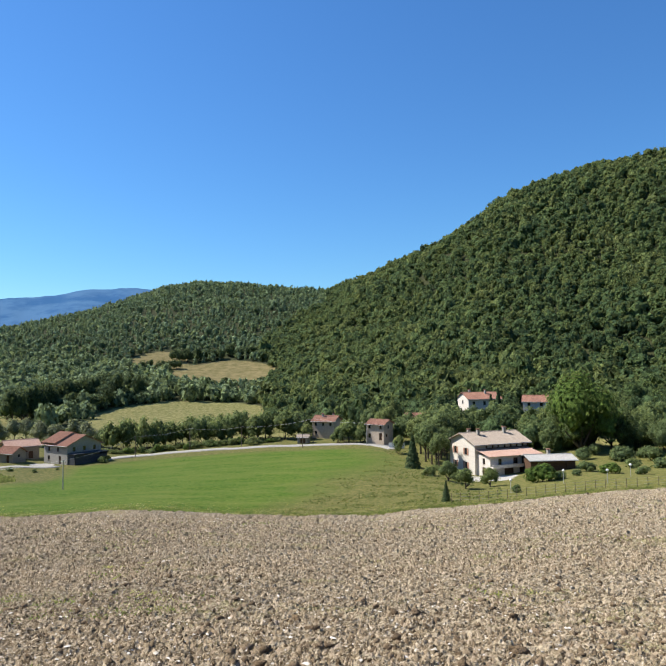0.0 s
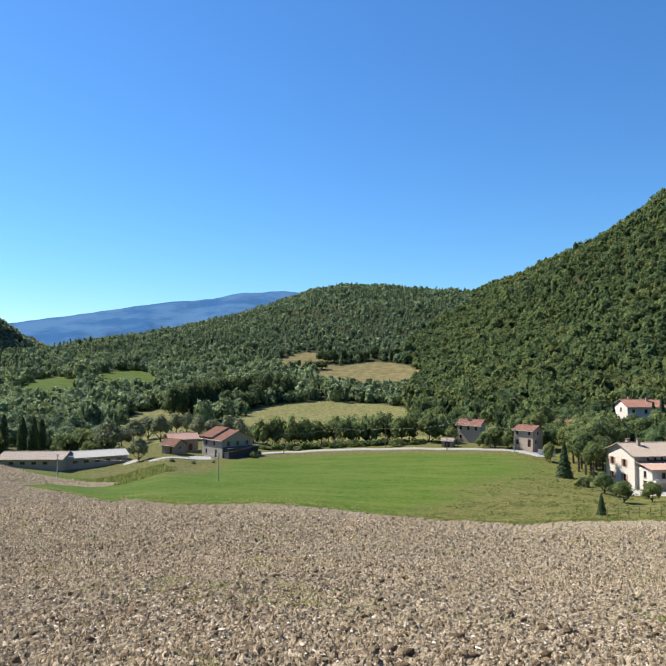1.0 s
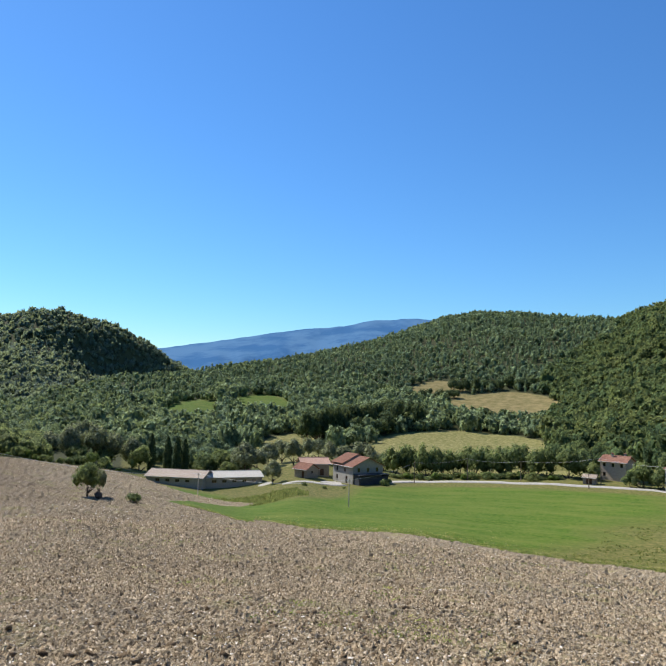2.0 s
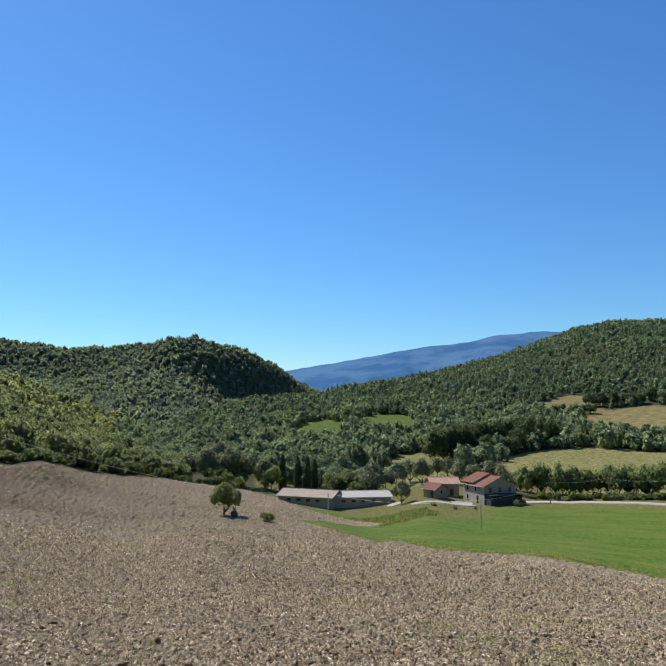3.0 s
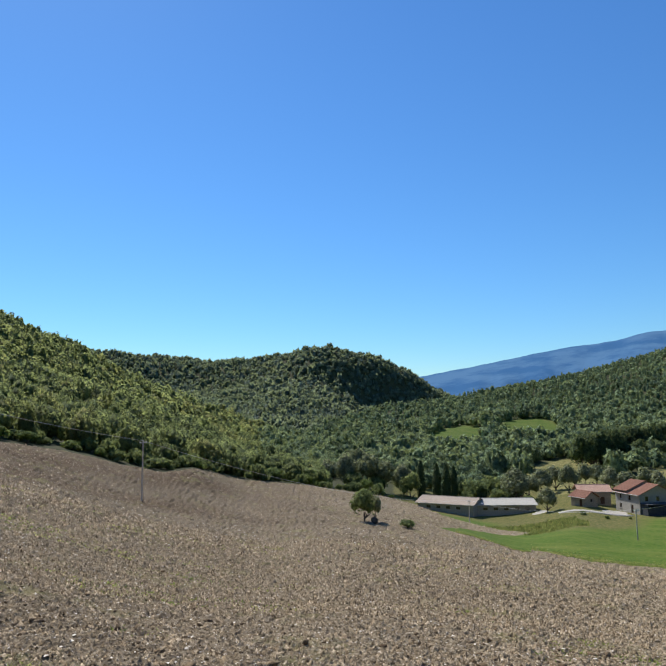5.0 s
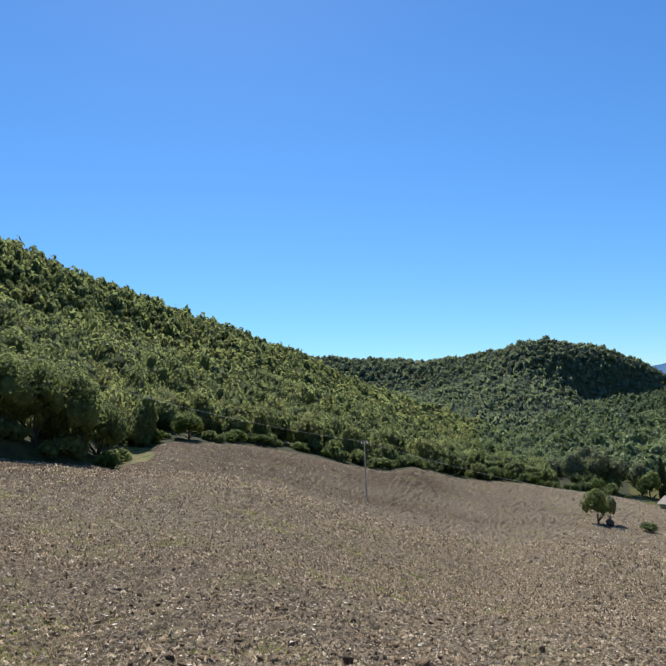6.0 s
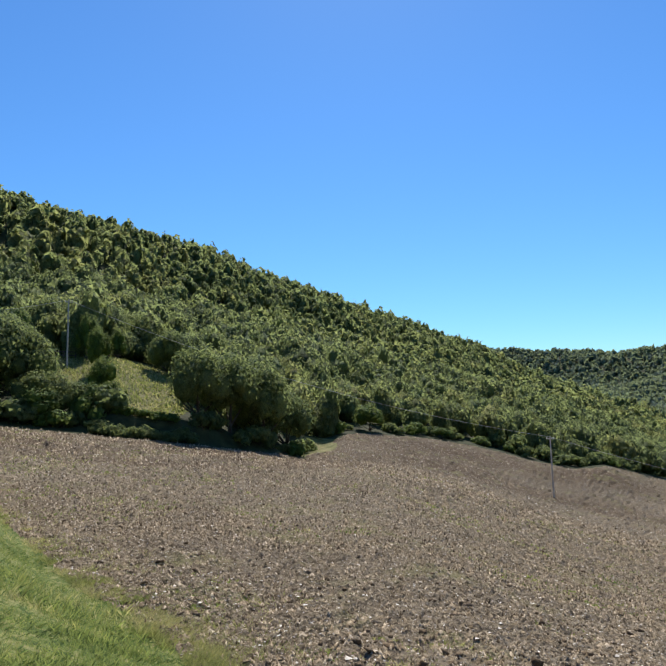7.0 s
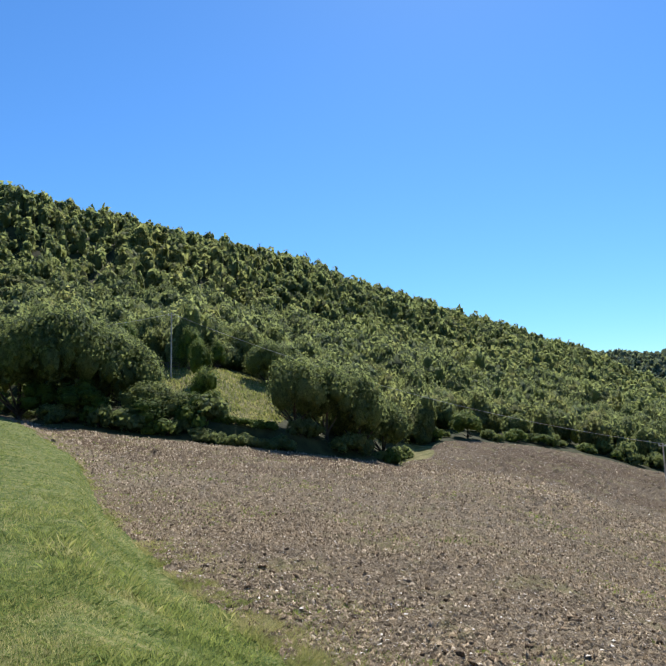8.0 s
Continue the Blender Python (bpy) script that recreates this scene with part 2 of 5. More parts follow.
FIELD_EDGE = [(-180, 80, 0), (-125, 100, 2.5), (-114.5, 88, 1.9), (-111.5, 68, 0.85), (-101.7, 66, -0.44), (-91.1, 68, -1.83), (-84.6, 75, -2.72), (-82.5, 80, -3.3), (-81, 93, -2.3), (-78.5, 105, -1.15), (-73.6, 112, -1.45),
              (-68.6, 118, -2.3), (-64.3, 120, -3.4), (-60, 122, -4.4), (-57.9, 126, -4.0), (-53.9, 145, -5.06), (-48.6, 160, -5.62), (-45.5, 172, -6.08), (-41.7, 188, -6.61), (-39.5, 176, -7.2), (-37, 158, -8.2),
              (-34, 138, -9.3), (-31, 116, -10.5), (-25, 103, -11.2), (-16.2, 98, -11.43), (-8.2, 95, -12.19), (-3, 93, -12.5), (3.3, 93, -12.47), (9.1, 95, -11.82), (14.7, 97, -11.14), (21.2, 100, -10.16), (28, 105, -9.2), (60, 120, -6)]
VALLEY = [(-180, 120, 2), (-125, 130, 4), (-112, 95, 4.2), (-101.6, 92, 4.75), (-91, 96, 1.6), (-82.5, 112, 0.0), (-78, 132, 0.6), (-69, 146, -0.8), (-60, 160, -3.4), (-54, 185, -5.0), (-48, 202, -5.9), (-41.7, 216, -6.5),
          (-38.5, 208, -7.45), (-33.4, 198, -8.25), (-30, 195, -8.1), (-26.6, 196, -7.05), (-23, 196, -7.45), (-19.6, 196, -7.3), (-16.2, 205, -7.15), (-12.1, 203, -6.94), (-6.8, 200, -6.78), (-1.3, 196, -6.67), (3.4, 194, -6.63),
          (6, 180, -7.3), (9.8, 160, -8.2), (11.7, 150, -9.1), (16, 152, -8.6), (20, 160, -7.75), (28, 170, -7.2), (60, 190, -4)]
HILL_FOOT = [(-180, 200, 4), (-125, 180, 7), (-112, 150, 8.0), (-101, 150, 7.7), (-91, 150, 5.6), (-78, 172, 3.2), (-69, 190, 1.2), (-60, 222, -1.7), (-54, 262, -3.6), (-49, 292, -4.2), (-44, 300, -4.6), (-38, 292, -5.1),
             (-33, 282, -5.4), (-27, 280, -4.85), (-20, 300, -4.3), (-10, 300, -4.35), (-5, 300, -4.1), (0, 255, -4.5), (5, 260, -4.0), (14, 262, -3.2), (28, 270, -3.2), (60, 280, 0)]
HILL_SIDE = [(-180, 260, 8), (-112, 205, 13.0), (-101, 205, 12.0), (-91, 214, 9.3), (-78, 242, 5.8), (-69, 272, 3.4), (-60, 322, 0.2), (-54, 360, -1.7), (-49, 400, -2.4), (-42, 430, -2.0), (-35, 450, -1.1), (-30, 480, -0.55),
             (-22, 470, -0.8), (-16, 452, -0.7), (-10, 450, -0.45), (-5, 450, -0.2), (0, 430, 0.8), (5, 430, 2.3), (14, 420, 5.2), (28, 420, 6.8), (60, 420, 7)]
RIDGE = [(-180, 380, 14), (-120, 280, 19), (-113.7, 280, 19.2), (-106, 285, 18.2), (-102, 290, 17.45), (-96, 300, 16.2), (-90.8, 310, 14.85), (-85.5, 330, 12.8), (-80, 350, 11.0), (-76.6, 370, 9.5), (-73.4, 390, 8.4),
         (-69, 410, 6.65), (-66.7, 420, 5.7), (-62.8, 430, 3.7), (-59, 432, 2.5), (-55.6, 442, 0.96), (-53, 462, 0.0), (-48.6, 522, -0.55), (-44.7, 600, 0.52), (-41.1, 660, 1.57), (-37.5, 720, 2.04), (-32.7, 760, 2.56)]
RIDGE += [(-28.4, 820, 3.3), (-24, 880, 4.2), (-21, 920, 5.1), (-17, 980, 6.2), (-14, 1020, 7.05), (-10.7, 1050, 7.45), (-4.9, 1000, 7.04), (-0.5, 850, 6.73), (2.5, 720, 7.97), (6.2, 660, 9.53), (8.8, 640, 10.5), (12.7, 640, 12.6),
          (15.2, 660, 14.36), (18.7, 680, 15.35), (22, 690, 15.88), (27, 690, 16.1), (60, 700, 15)]
RIDGE_BEHIND = [(-180, 1500, 4), (-120, 1500, 5), (-75, 1550, 5.5), (-66.7, 1550, 5.69), (-64, 1560, 5.54), (-59.8, 1560, 5.25), (-56.7, 1560, 4.7), (-53.3, 1500, 4.95), (-50.5, 1420, 5.3), (-47.5, 1350, 6.08), (-45.2, 1380, 5.98), (-41.5, 1480, 4.8),
                (-39.4, 1580, 3.86), (-37.2, 1680, 2.25), (-35, 1750, 1.3), (-30, 1800, 1.0), (60, 1800, 1.0)]
FAR_RIDGE = [(-60, 1.0), (-45, 2.5), (-38.6, 3.42), (-34.6, 4.08), (-32, 4.57), (-27.6, 5.37), (-24.4, 5.72), (-22.8, 5.86), (-20.4, 6.42), (-16.5, 6.65), (-10, 6.0), (0, 4.0)]


def along(line, az, k):
    """A line's distance (k=1) or elevation (k=2) at the bearings az, gently rounded."""
    t = np.array(line, float)
    out = 0
    wide = 3.5 if line is HOLLOW else 1.2 if line is VALLEY or line is HILL_FOOT or line is HILL_SIDE else 0.6
    for d, w in ((-1, 0.15), (-0.5, 0.2), (0, 0.3), (0.5, 0.2), (1, 0.15)):
        out = out + w * np.interp(az + d * wide, t[:, 0], t[:, k])
    return out


def rings(az):
    """Distance and height (above the eye) of the land's lines at the bearings az: arrays (line, bearing)."""
    r, z = [np.full_like(az, 1.0), np.full_like(az, 2.0)], [np.full_like(az, -EYE), np.full_like(az, -EYE)]
    for line, tall in ((BANK_EDGE, 0), (HOLLOW, 0), (FIELD_EDGE, 0), (VALLEY, 0), (HILL_FOOT, 0), (HILL_SIDE, 3), (RIDGE, 11)):
        d, e = along(line, az, 1), along(line, az, 2)
        r.append(np.maximum(d, r[-1] * 1.05))
        z.append(d * np.tan(np.radians(e)) - (tall if line is not RIDGE else np.interp(az, [-95, -62, -50, -20, 20], [8.0, 8.0, 10.0, 14.0, 14.0])))
    r.append(r[-1] * 1.28)
    z.append(z[-1] * 0.62 - 22)
    d, e = along(RIDGE_BEHIND, az, 1), along(RIDGE_BEHIND, az, 2)
    r.append(d * 0.86)
    # a spur added to the far hill, falling steeply into a side valley to shade its flank
    low = np.interp(az, [-75, -66, -52, -49.5, -43.5, -40, -36], [0.45, 0.5, 0.62, 0.6, 0.26, 0.1, 0.0]) * e - np.interp(az, [-66, -52, -36], [1.2, 0.4, 1.2])
    z.append(d * 0.86 * np.tan(np.radians(low)))
    r.append(d)
    z.append(d * np.tan(np.radians(e)) - 8)
    r.append(np.full_like(az, 2400.0)), z.append(np.full_like(az, -30.0))
    r.append(np.full_like(az, 4950.0)), z.append(np.full_like(az, -60.0))
    return np.array(r), np.array(z)


def hash2(i, j, seed):
    v = np.sin(i * 127.1 + j * 311.7 + seed * 74.7) * 43758.5453
    return v - np.floor(v)


def vnoise(x, y, seed=0):
    i, j = np.floor(x), np.floor(y)
    u, v = x - i, y - j
    u, v = u * u * (3 - 2 * u), v * v * (3 - 2 * v)
    return (hash2(i, j, seed) * (1 - u) + hash2(i + 1, j, seed) * u) * (1 - v) + (hash2(i, j + 1, seed) * (1 - u) + hash2(i + 1, j + 1, seed) * u) * v


def fbm(x, y, octaves=4, seed=0):
    return sum(vnoise(x * 2 ** k, y * 2 ** k, seed + k) * 0.5 ** k for k in range(octaves)) / (2 - 0.5 ** (octaves - 1)) - 0.5


def land(x, y, relief=True):
    """The ground's height at x, y (arrays)."""
    x, y = np.atleast_1d(np.asarray(x, float)), np.atleast_1d(np.asarray(y, float))
    az, r = np.degrees(np.arctan2(x, y)), np.maximum(np.hypot(x, y), 1.01)
    R, Z = rings(az)
    n = len(R)
    slope = (Z[1:] - Z[:-1]) / (R[1:] - R[:-1])
    tang = np.zeros_like(Z)
    a, b = slope[:-1], slope[1:]
    same = a * b > 0
    tang[1:-1] = np.where(same, 2 * a * b / np.where(same, a + b, 1), 0)
    tang[0], tang[-1] = slope[0], slope[-1]
    k = np.clip((R < r).sum(0) - 1, 0, n - 2)
    q = np.arange(len(r))
    h = R[k + 1, q] - R[k, q]
    t = np.clip((r - R[k, q]) / h, 0, 1)
    z = (2 * t**3 - 3 * t**2 + 1) * Z[k, q] + (t**3 - 2 * t**2 + t) * h * tang[k, q] + (3 * t**2 - 2 * t**3) * Z[k + 1, q] + (t**3 - t**2) * h * tang[k + 1, q]
    if relief:
        z = z + fbm(x / 90, y / 90, 3, 5) * np.clip((r - 260) / 200, 0, 1) * 10 * np.clip(r / 700, 0.4, 1.6)
        z = z + fbm(x / 6, y / 6, 3, 9) * np.clip(r / 60, 0, 1) * 0.35
        # the meadow lies on a terrace above the field
        step = np.clip((r - along(FIELD_EDGE, az, 1) - 1.2) / 2.2, 0, 1)
        z = z + step * step * (3 - 2 * step) * np.interp(az, [-101.2, -98, -91, -84], [0, 1.7, 1.7, 0]) * np.interp(r, [72, 98, 140], [1.0, 1.25, 0])
    return z + EYE


def spot(az, r, up=0.0):
    x, y = r * math.sin(radians(az)), r * math.cos(radians(az))
    return x, y, float(land(x, y)[0]) + up


def soft(d, width):
    return np.clip(0.5 + d / width, 0, 1)


def blob(az, r, az0, r0, half_az, half_r):
    """1 inside an ellipse of the plan, 0 outside."""
    d = 1 - np.sqrt(((az - az0) / half_az) ** 2 + ((r - r0) / half_r) ** 2)
    return np.clip(0.5 + d * 2.5, 0, 1)


def covers(x, y):
    """What grows where: a weight for each kind of cover."""
    az, r = np.degrees(np.arctan2(x, y)), np.hypot(x, y)
    be, fe, va, hf = along(BANK_EDGE, az, 1), along(FIELD_EDGE, az, 1), along(VALLEY, az, 1), along(HILL_FOOT, az, 1)
    near = np.clip(r * 0.02, 0.3, 3)
    be = be * (1 + np.where(az < -80, fbm(x / 1.3, y / 1.3, 3, 47) * 0.11, 0))
    c = {}
    c["bank"] = soft(be - r, near) * 1.0
    rim = np.where((az > -37.6) & (az < -30), np.interp(az, [-37.6, -32, -30], [118, 110, 109]), fe)
    plough = np.minimum(soft(r - be, near), soft(rim - r, near * 1.2))
    strip = np.interp(az, [-38.2, -37.4, -29.9, -29], [112, 119, 158, 185])
    upper = np.interp(az, [-41, -38, -34, -30, -29], [192, 184, 172, 158, 150])
    wedge = np.minimum(np.minimum(soft(r - strip, 6), soft(upper - r, 6)), soft(az + 40, 0.6))
    c["plough"] = np.maximum(plough, wedge) * (1 - blob(az, r, -81.0, 91, 1.5, 9))
    valley = np.minimum(soft(r - np.minimum(fe, 105) + near, near), soft(va + 60 - r, 8)) * soft(az + 41, 1.5)
    turn = np.interp(r, [95, 110, 130, 150, 175, 195], [-8, -3, 0.5, 3, 3.5, 3.5])
    c["green"] = np.minimum(np.minimum(valley, soft(turn - az + fbm(x / 14, y / 14, 3, 83) * 5, 9)), soft(va - 12 - r, 6))
    c["green"] = c["green"] * (1 - blob(az, r, -27, 178, 5.5, 26))
    # two small green meadows high on the hill
    c["green"] = np.maximum(c["green"], np.maximum(blob(az, r, -35.5, 440, 2.6, 52), blob(az, r, -29.8, 465, 2.7, 62)))
    c["dry"] = valley
    hay = np.maximum.reduce([blob(az, r, -12.8, 304, 7.8, 62), blob(az, r, -26.8, 285, 3.4, 58), blob(az, r, -35.5, 440, 2.6, 52), blob(az, r, -29.8, 465, 2.7, 62), blob(az, r, -95.3, 89, 3.8, 18), blob(az, r, -101.5, 91, 3.4, 13), blob(az, r, -81.0, 91, 2.2, 12), blob(az, r, -7, 226, 7, 9), blob(az, r, 22.5, 200, 2.5, 20)])
    c["hay"] = hay
    c["tan"] = np.maximum(np.maximum(blob(az, r, -9.4, 450, 4.9, 66), blob(az, r, -14.8, 515, 2.5, 42)), blob(az, r, -15.0, 425, 2.5, 14))
    # soil painted darker toward the sun as if backlit; tilled band beyond the hollow
    c["backlit_tilled"] = np.maximum(soft(-45 - az, 30) * soft(r - along(HOLLOW, az, 1) * 0.93, 8) * 1.5, soft(-22 - az, 80) * 0.85) * (0.7 + 0.6 * vnoise(x / 9, y / 9, 15))
    c["gravel"] = np.maximum.reduce([blob(az, r, 4.9, 190, 0.8, 6), blob(az, r, 12.8, 142.5, 2.7, 4.6), blob(az, r, -29.2, 198, 0.6, 3.5), blob(az, r, -23.6, 192, 1.0, 3)])
    return c


def build_mesh(name, verts, tris=None, quads=None, material=None, floats=None, smooth=False):
    """A mesh from arrays."""
    me = bpy.data.meshes.new(name)
    faces = quads if tris is None else tris
    n, w = faces.shape
    me.vertices.add(len(verts))
    me.vertices.foreach_set("co", np.ascontiguousarray(verts, np.float32).ravel())
    me.loops.add(n * w)
    me.loops.foreach_set("vertex_index", np.ascontiguousarray(faces, np.int32).ravel())
    me.polygons.add(n)
    me.polygons.foreach_set("loop_start", np.arange(0, n * w, w, dtype=np.int32))
    if smooth:
        me.polygons.foreach_set("use_smooth", np.ones(n, bool))
    for key, values in (floats or {}).items():
        me.attributes.new(key, "FLOAT", "POINT").data.foreach_set("value", np.ascontiguousarray(values, np.float32))
    me.update(calc_edges=True)
    if material:
        me.materials.append(material)
    return me


def bump_height(x, y):
    """The ploughed field's own relief: clods near the eye, long swells further off."""
    r = np.hypot(x, y)
    near = fbm(x / 0.4, y / 0.4, 3, 21) * 0.11 + np.abs(fbm(x / 0.24, y / 0.24, 2, 25)) * 0.14 * np.clip((30 - r) / 14, 0, 1)
    return near + fbm(x / 0.9, y / 0.9, 3, 31) * 0.07 * np.clip((90 - r) / 40, 0, 1) + fbm(x / 2.6, y / 2.6, 3, 35) * 0.25 * np.clip((r - 25) / 40, 0, 1)


def lay_ground():
    az = np.concatenate([np.arange(-180, -121, 3.0), np.arange(-121, -114, 0.5), np.arange(-114, 29, 0.22), np.arange(29, 180, 3.5)])
    r, rs = 1.0, [0.001]
    while r < 4950:
        rs.append(r)
        r *= 1.05 if r < 5 else 1.0075 if r < 14 else 1.0095 if r < 60 else 1.0125 if r < 130 else 1.03 if r < 1000 else 1.05
    rs = np.array(rs + [4950.0])
    A, Rr = np.meshgrid(np.radians(az), rs)
    x, y = (Rr * np.sin(A)).ravel(), (Rr * np.cos(A)).ravel()
    z = land(x, y)
    cov = covers(x, y)
    rr = Rr.ravel()
    ploughed = cov["plough"] > 0.5
    rng = np.random.default_rng(61)
    # turned earth breaks into uneven facets
    z += ploughed * (bump_height(x, y) + rng.normal(0, 1, len(x)) * np.clip(rr * 0.0014, 0.013, 0.08))
    z += fbm(x / 0.8, y / 0.8, 3, 41) * 0.08 * (cov["bank"] > 0.5) * np.clip((rr - 2) / 3, 0, 1)
    m, n = len(rs), len(az)
    i, j = np.meshgrid(np.arange(m - 1), np.arange(n), indexing="ij")
    a, b = i * n + j, i * n + (j + 1) % n
    quads = np.stack([a, a + n, b + n, b], -1).reshape(-1, 4)
    me = build_mesh("ground", np.stack([x, y, z], 1), quads=quads, material=GROUND, floats=cov, smooth=True)
    me.polygons.foreach_set("use_smooth", ~ploughed[quads[:, 0]])
    return tagged(new("ground", me), "ploughed stony field sloping to a green valley between hills", "ground", kind="structure")


lay_ground()


# ---- distant mountain: a plain backdrop, its haze put into blue colour and a glow ----
def mountain():
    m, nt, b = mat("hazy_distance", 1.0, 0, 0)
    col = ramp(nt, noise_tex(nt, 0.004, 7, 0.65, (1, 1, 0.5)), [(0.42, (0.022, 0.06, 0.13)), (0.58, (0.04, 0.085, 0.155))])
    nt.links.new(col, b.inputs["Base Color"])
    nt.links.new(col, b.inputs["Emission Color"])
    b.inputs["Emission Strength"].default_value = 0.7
    az = np.arange(-62, 2, 0.25)
    t = np.array(FAR_RIDGE)
    e = np.interp(az, t[:, 0], t[:, 1]) + fbm(az * 0.9, az * 0, 3, 3) * 0.16
    rows = []
    for k in range(14):
        f = k / 13
        r = 3100 + 1300 * f + fbm(az * 0.35, az * 0 + f * 3, 4, 8) * 500 * (1 - f)
        top = 4400 * np.tan(np.radians(e))
        z = -60 + (top + 60) * f**0.8 + EYE
        rows.append(np.stack([r * np.sin(np.radians(az)), r * np.cos(np.radians(az)), z], 1))
    n = len(az)
    i, j = np.meshgrid(np.arange(13), np.arange(n - 1), indexing="ij")
    a = i * n + j
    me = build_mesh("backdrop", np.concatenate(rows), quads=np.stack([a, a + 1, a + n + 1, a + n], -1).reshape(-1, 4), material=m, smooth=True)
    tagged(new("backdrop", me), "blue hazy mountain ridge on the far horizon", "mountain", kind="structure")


mountain()

# ---- trees ----
ICO = bmesh.new()
bmesh.ops.create_icosphere(ICO, subdivisions=1, radius=1.0)
ICO_V = np.array([v.co for v in ICO.verts])
ICO_F = np.array([[v.index for v in f.verts] for f in ICO.faces])
ICO.free()


def crown(rng, leaves, size, lobes=8, tall=0.9, core=0.72, spread=0.62, shape="round", lobed=False):
    """A unit crown (about 1 in radius, its middle at 0): sprays of leaves on lobes round a dark heart."""
    cv, cf = [ICO_V * np.array([core * 0.8, core * 0.8, core * tall * 0.8])], [ICO_F]
    if shape == "cone":
        cv = [ICO_V * np.array([0.2, 0.2, tall * 0.7]) - np.array([0, 0, 0.2 * tall])]
    if lobes:
        d = rng.normal(size=(lobes, 3))
        d /= np.linalg.norm(d, axis=1)[:, None]
        d[:, 2] = np.abs(d[:, 2]) * 1.1 - 0.45
        centre = d * np.array([spread, spread, spread * tall]) * rng.uniform(0.75, 1.1, (lobes, 1))
        rad = rng.uniform(0.30, 0.52, lobes)
        which = rng.integers(0, lobes, leaves)
        if lobed:
            # each lobe has an uneven body of its own under its leaves
            for c, q in zip(centre, rad):
                cv.append(ICO_V * rng.uniform(0.5, 0.85, (len(ICO_V), 1)) * q * np.array([1, 1, tall]) + c)
                cf.append(ICO_F + len(ICO_V) * (len(cv) - 1))
    n = rng.normal(size=(leaves, 3))
    n /= np.linalg.norm(n, axis=1)[:, None]
    n[:, 2] = np.where((n[:, 2] < -0.3) & (rng.random(leaves) < 0.6), -n[:, 2], n[:, 2])
    if shape == "cone":
        h = rng.random(leaves) ** 1.4
        ang = rng.uniform(0, 2 * np.pi, leaves)
        tier = 1 - 0.28 * ((h * 7) % 1)
        rad2 = (1 - h) * 0.62 * tier + 0.03
        p = np.stack([np.cos(ang) * rad2, np.sin(ang) * rad2, (h * 2 - 1) * tall], 1)
        n = np.stack([np.cos(ang), np.sin(ang), np.full(leaves, 0.45)], 1)
    elif shape == "column":
        h = rng.random(leaves)
        ang = rng.uniform(0, 2 * np.pi, leaves)
        rad2 = 0.30 * np.sin(np.pi * np.clip(h * 0.86 + 0.14, 0, 1)) ** 0.6 * rng.uniform(0.8, 1.1, leaves) + 0.01
        p = np.stack([np.cos(ang) * rad2, np.sin(ang) * rad2, (h * 2 - 1) * tall], 1)
        n = np.stack([np.cos(ang), np.sin(ang), np.full(leaves, 0.3)], 1)
        cv = [ICO_V * np.array([0.2, 0.2, tall * 0.85])]
    else:
        p = centre[which] + n * rad[which][:, None] * rng.uniform(0.85, 1.12, (leaves, 1)) * np.array([1, 1, tall])
    n = n + rng.normal(size=(leaves, 3)) * 0.27
    n /= np.linalg.norm(n, axis=1)[:, None]
    u = np.cross(n, rng.normal(size=(leaves, 3)))
    u /= np.linalg.norm(u, axis=1)[:, None] + 1e-9
    v = np.cross(n, u)
    s = size * rng.uniform(0.6, 1.3, (leaves, 1))
    tri = np.stack([p + u * s, p - u * s * 0.55 + v * s * 0.8, p - u * s * 0.45 - v * s * 0.85], 1)
    body = np.concatenate(cv)
    verts = np.concatenate([body, tri.reshape(-1, 3)])
    faces = np.concatenate([*cf, np.arange(leaves * 3).reshape(-1, 3) + len(body)])
    return verts, faces


def plant_wood(name, label, pts, radius, templates, material, rng, tall=(0.9, 1.75), tint=None):
    """Many trees as one wood."""
    V, F, T = [], [], []  # corners, faces, tints
    base = 0
    pick = rng.integers(0, len(templates), len(pts))
    for k, (tv, tf) in enumerate(templates):
        s = np.where(pick == k)[0]
        if not len(s):
            continue
        ang = rng.uniform(0, 2 * np.pi, len(s))
        ca, sa = np.cos(ang)[:, None], np.sin(ang)[:, None]
        rad = radius[s][:, None]
        h = rad * rng.uniform(*tall, (len(s), 1))
        x = (tv[None, :, 0] * ca - tv[None, :, 1] * sa) * rad + pts[s, 0:1]
        y = (tv[None, :, 0] * sa + tv[None, :, 1] * ca) * rad + pts[s, 1:2]
        z = tv[None, :, 2] * h + pts[s, 2:3]
        V.append(np.stack([x, y, z], -1).reshape(-1, 3))
        F.append((tf[None] + (np.arange(len(s)) * len(tv))[:, None, None] + base).reshape(-1, 3))
        tt = rng.random(len(s)) if tint is None else tint[s]
        T.append(np.repeat(np.clip(tt + rng.normal(0, 0.08, len(s)), 0, 1), len(tv)))
        base += len(s) * len(tv)
    me = build_mesh(name, np.concatenate(V), tris=np.concatenate(F), material=material, floats={"tint": np.concatenate(T)})
    return tagged(new(name, me), label, "woodland", kind="stuff")


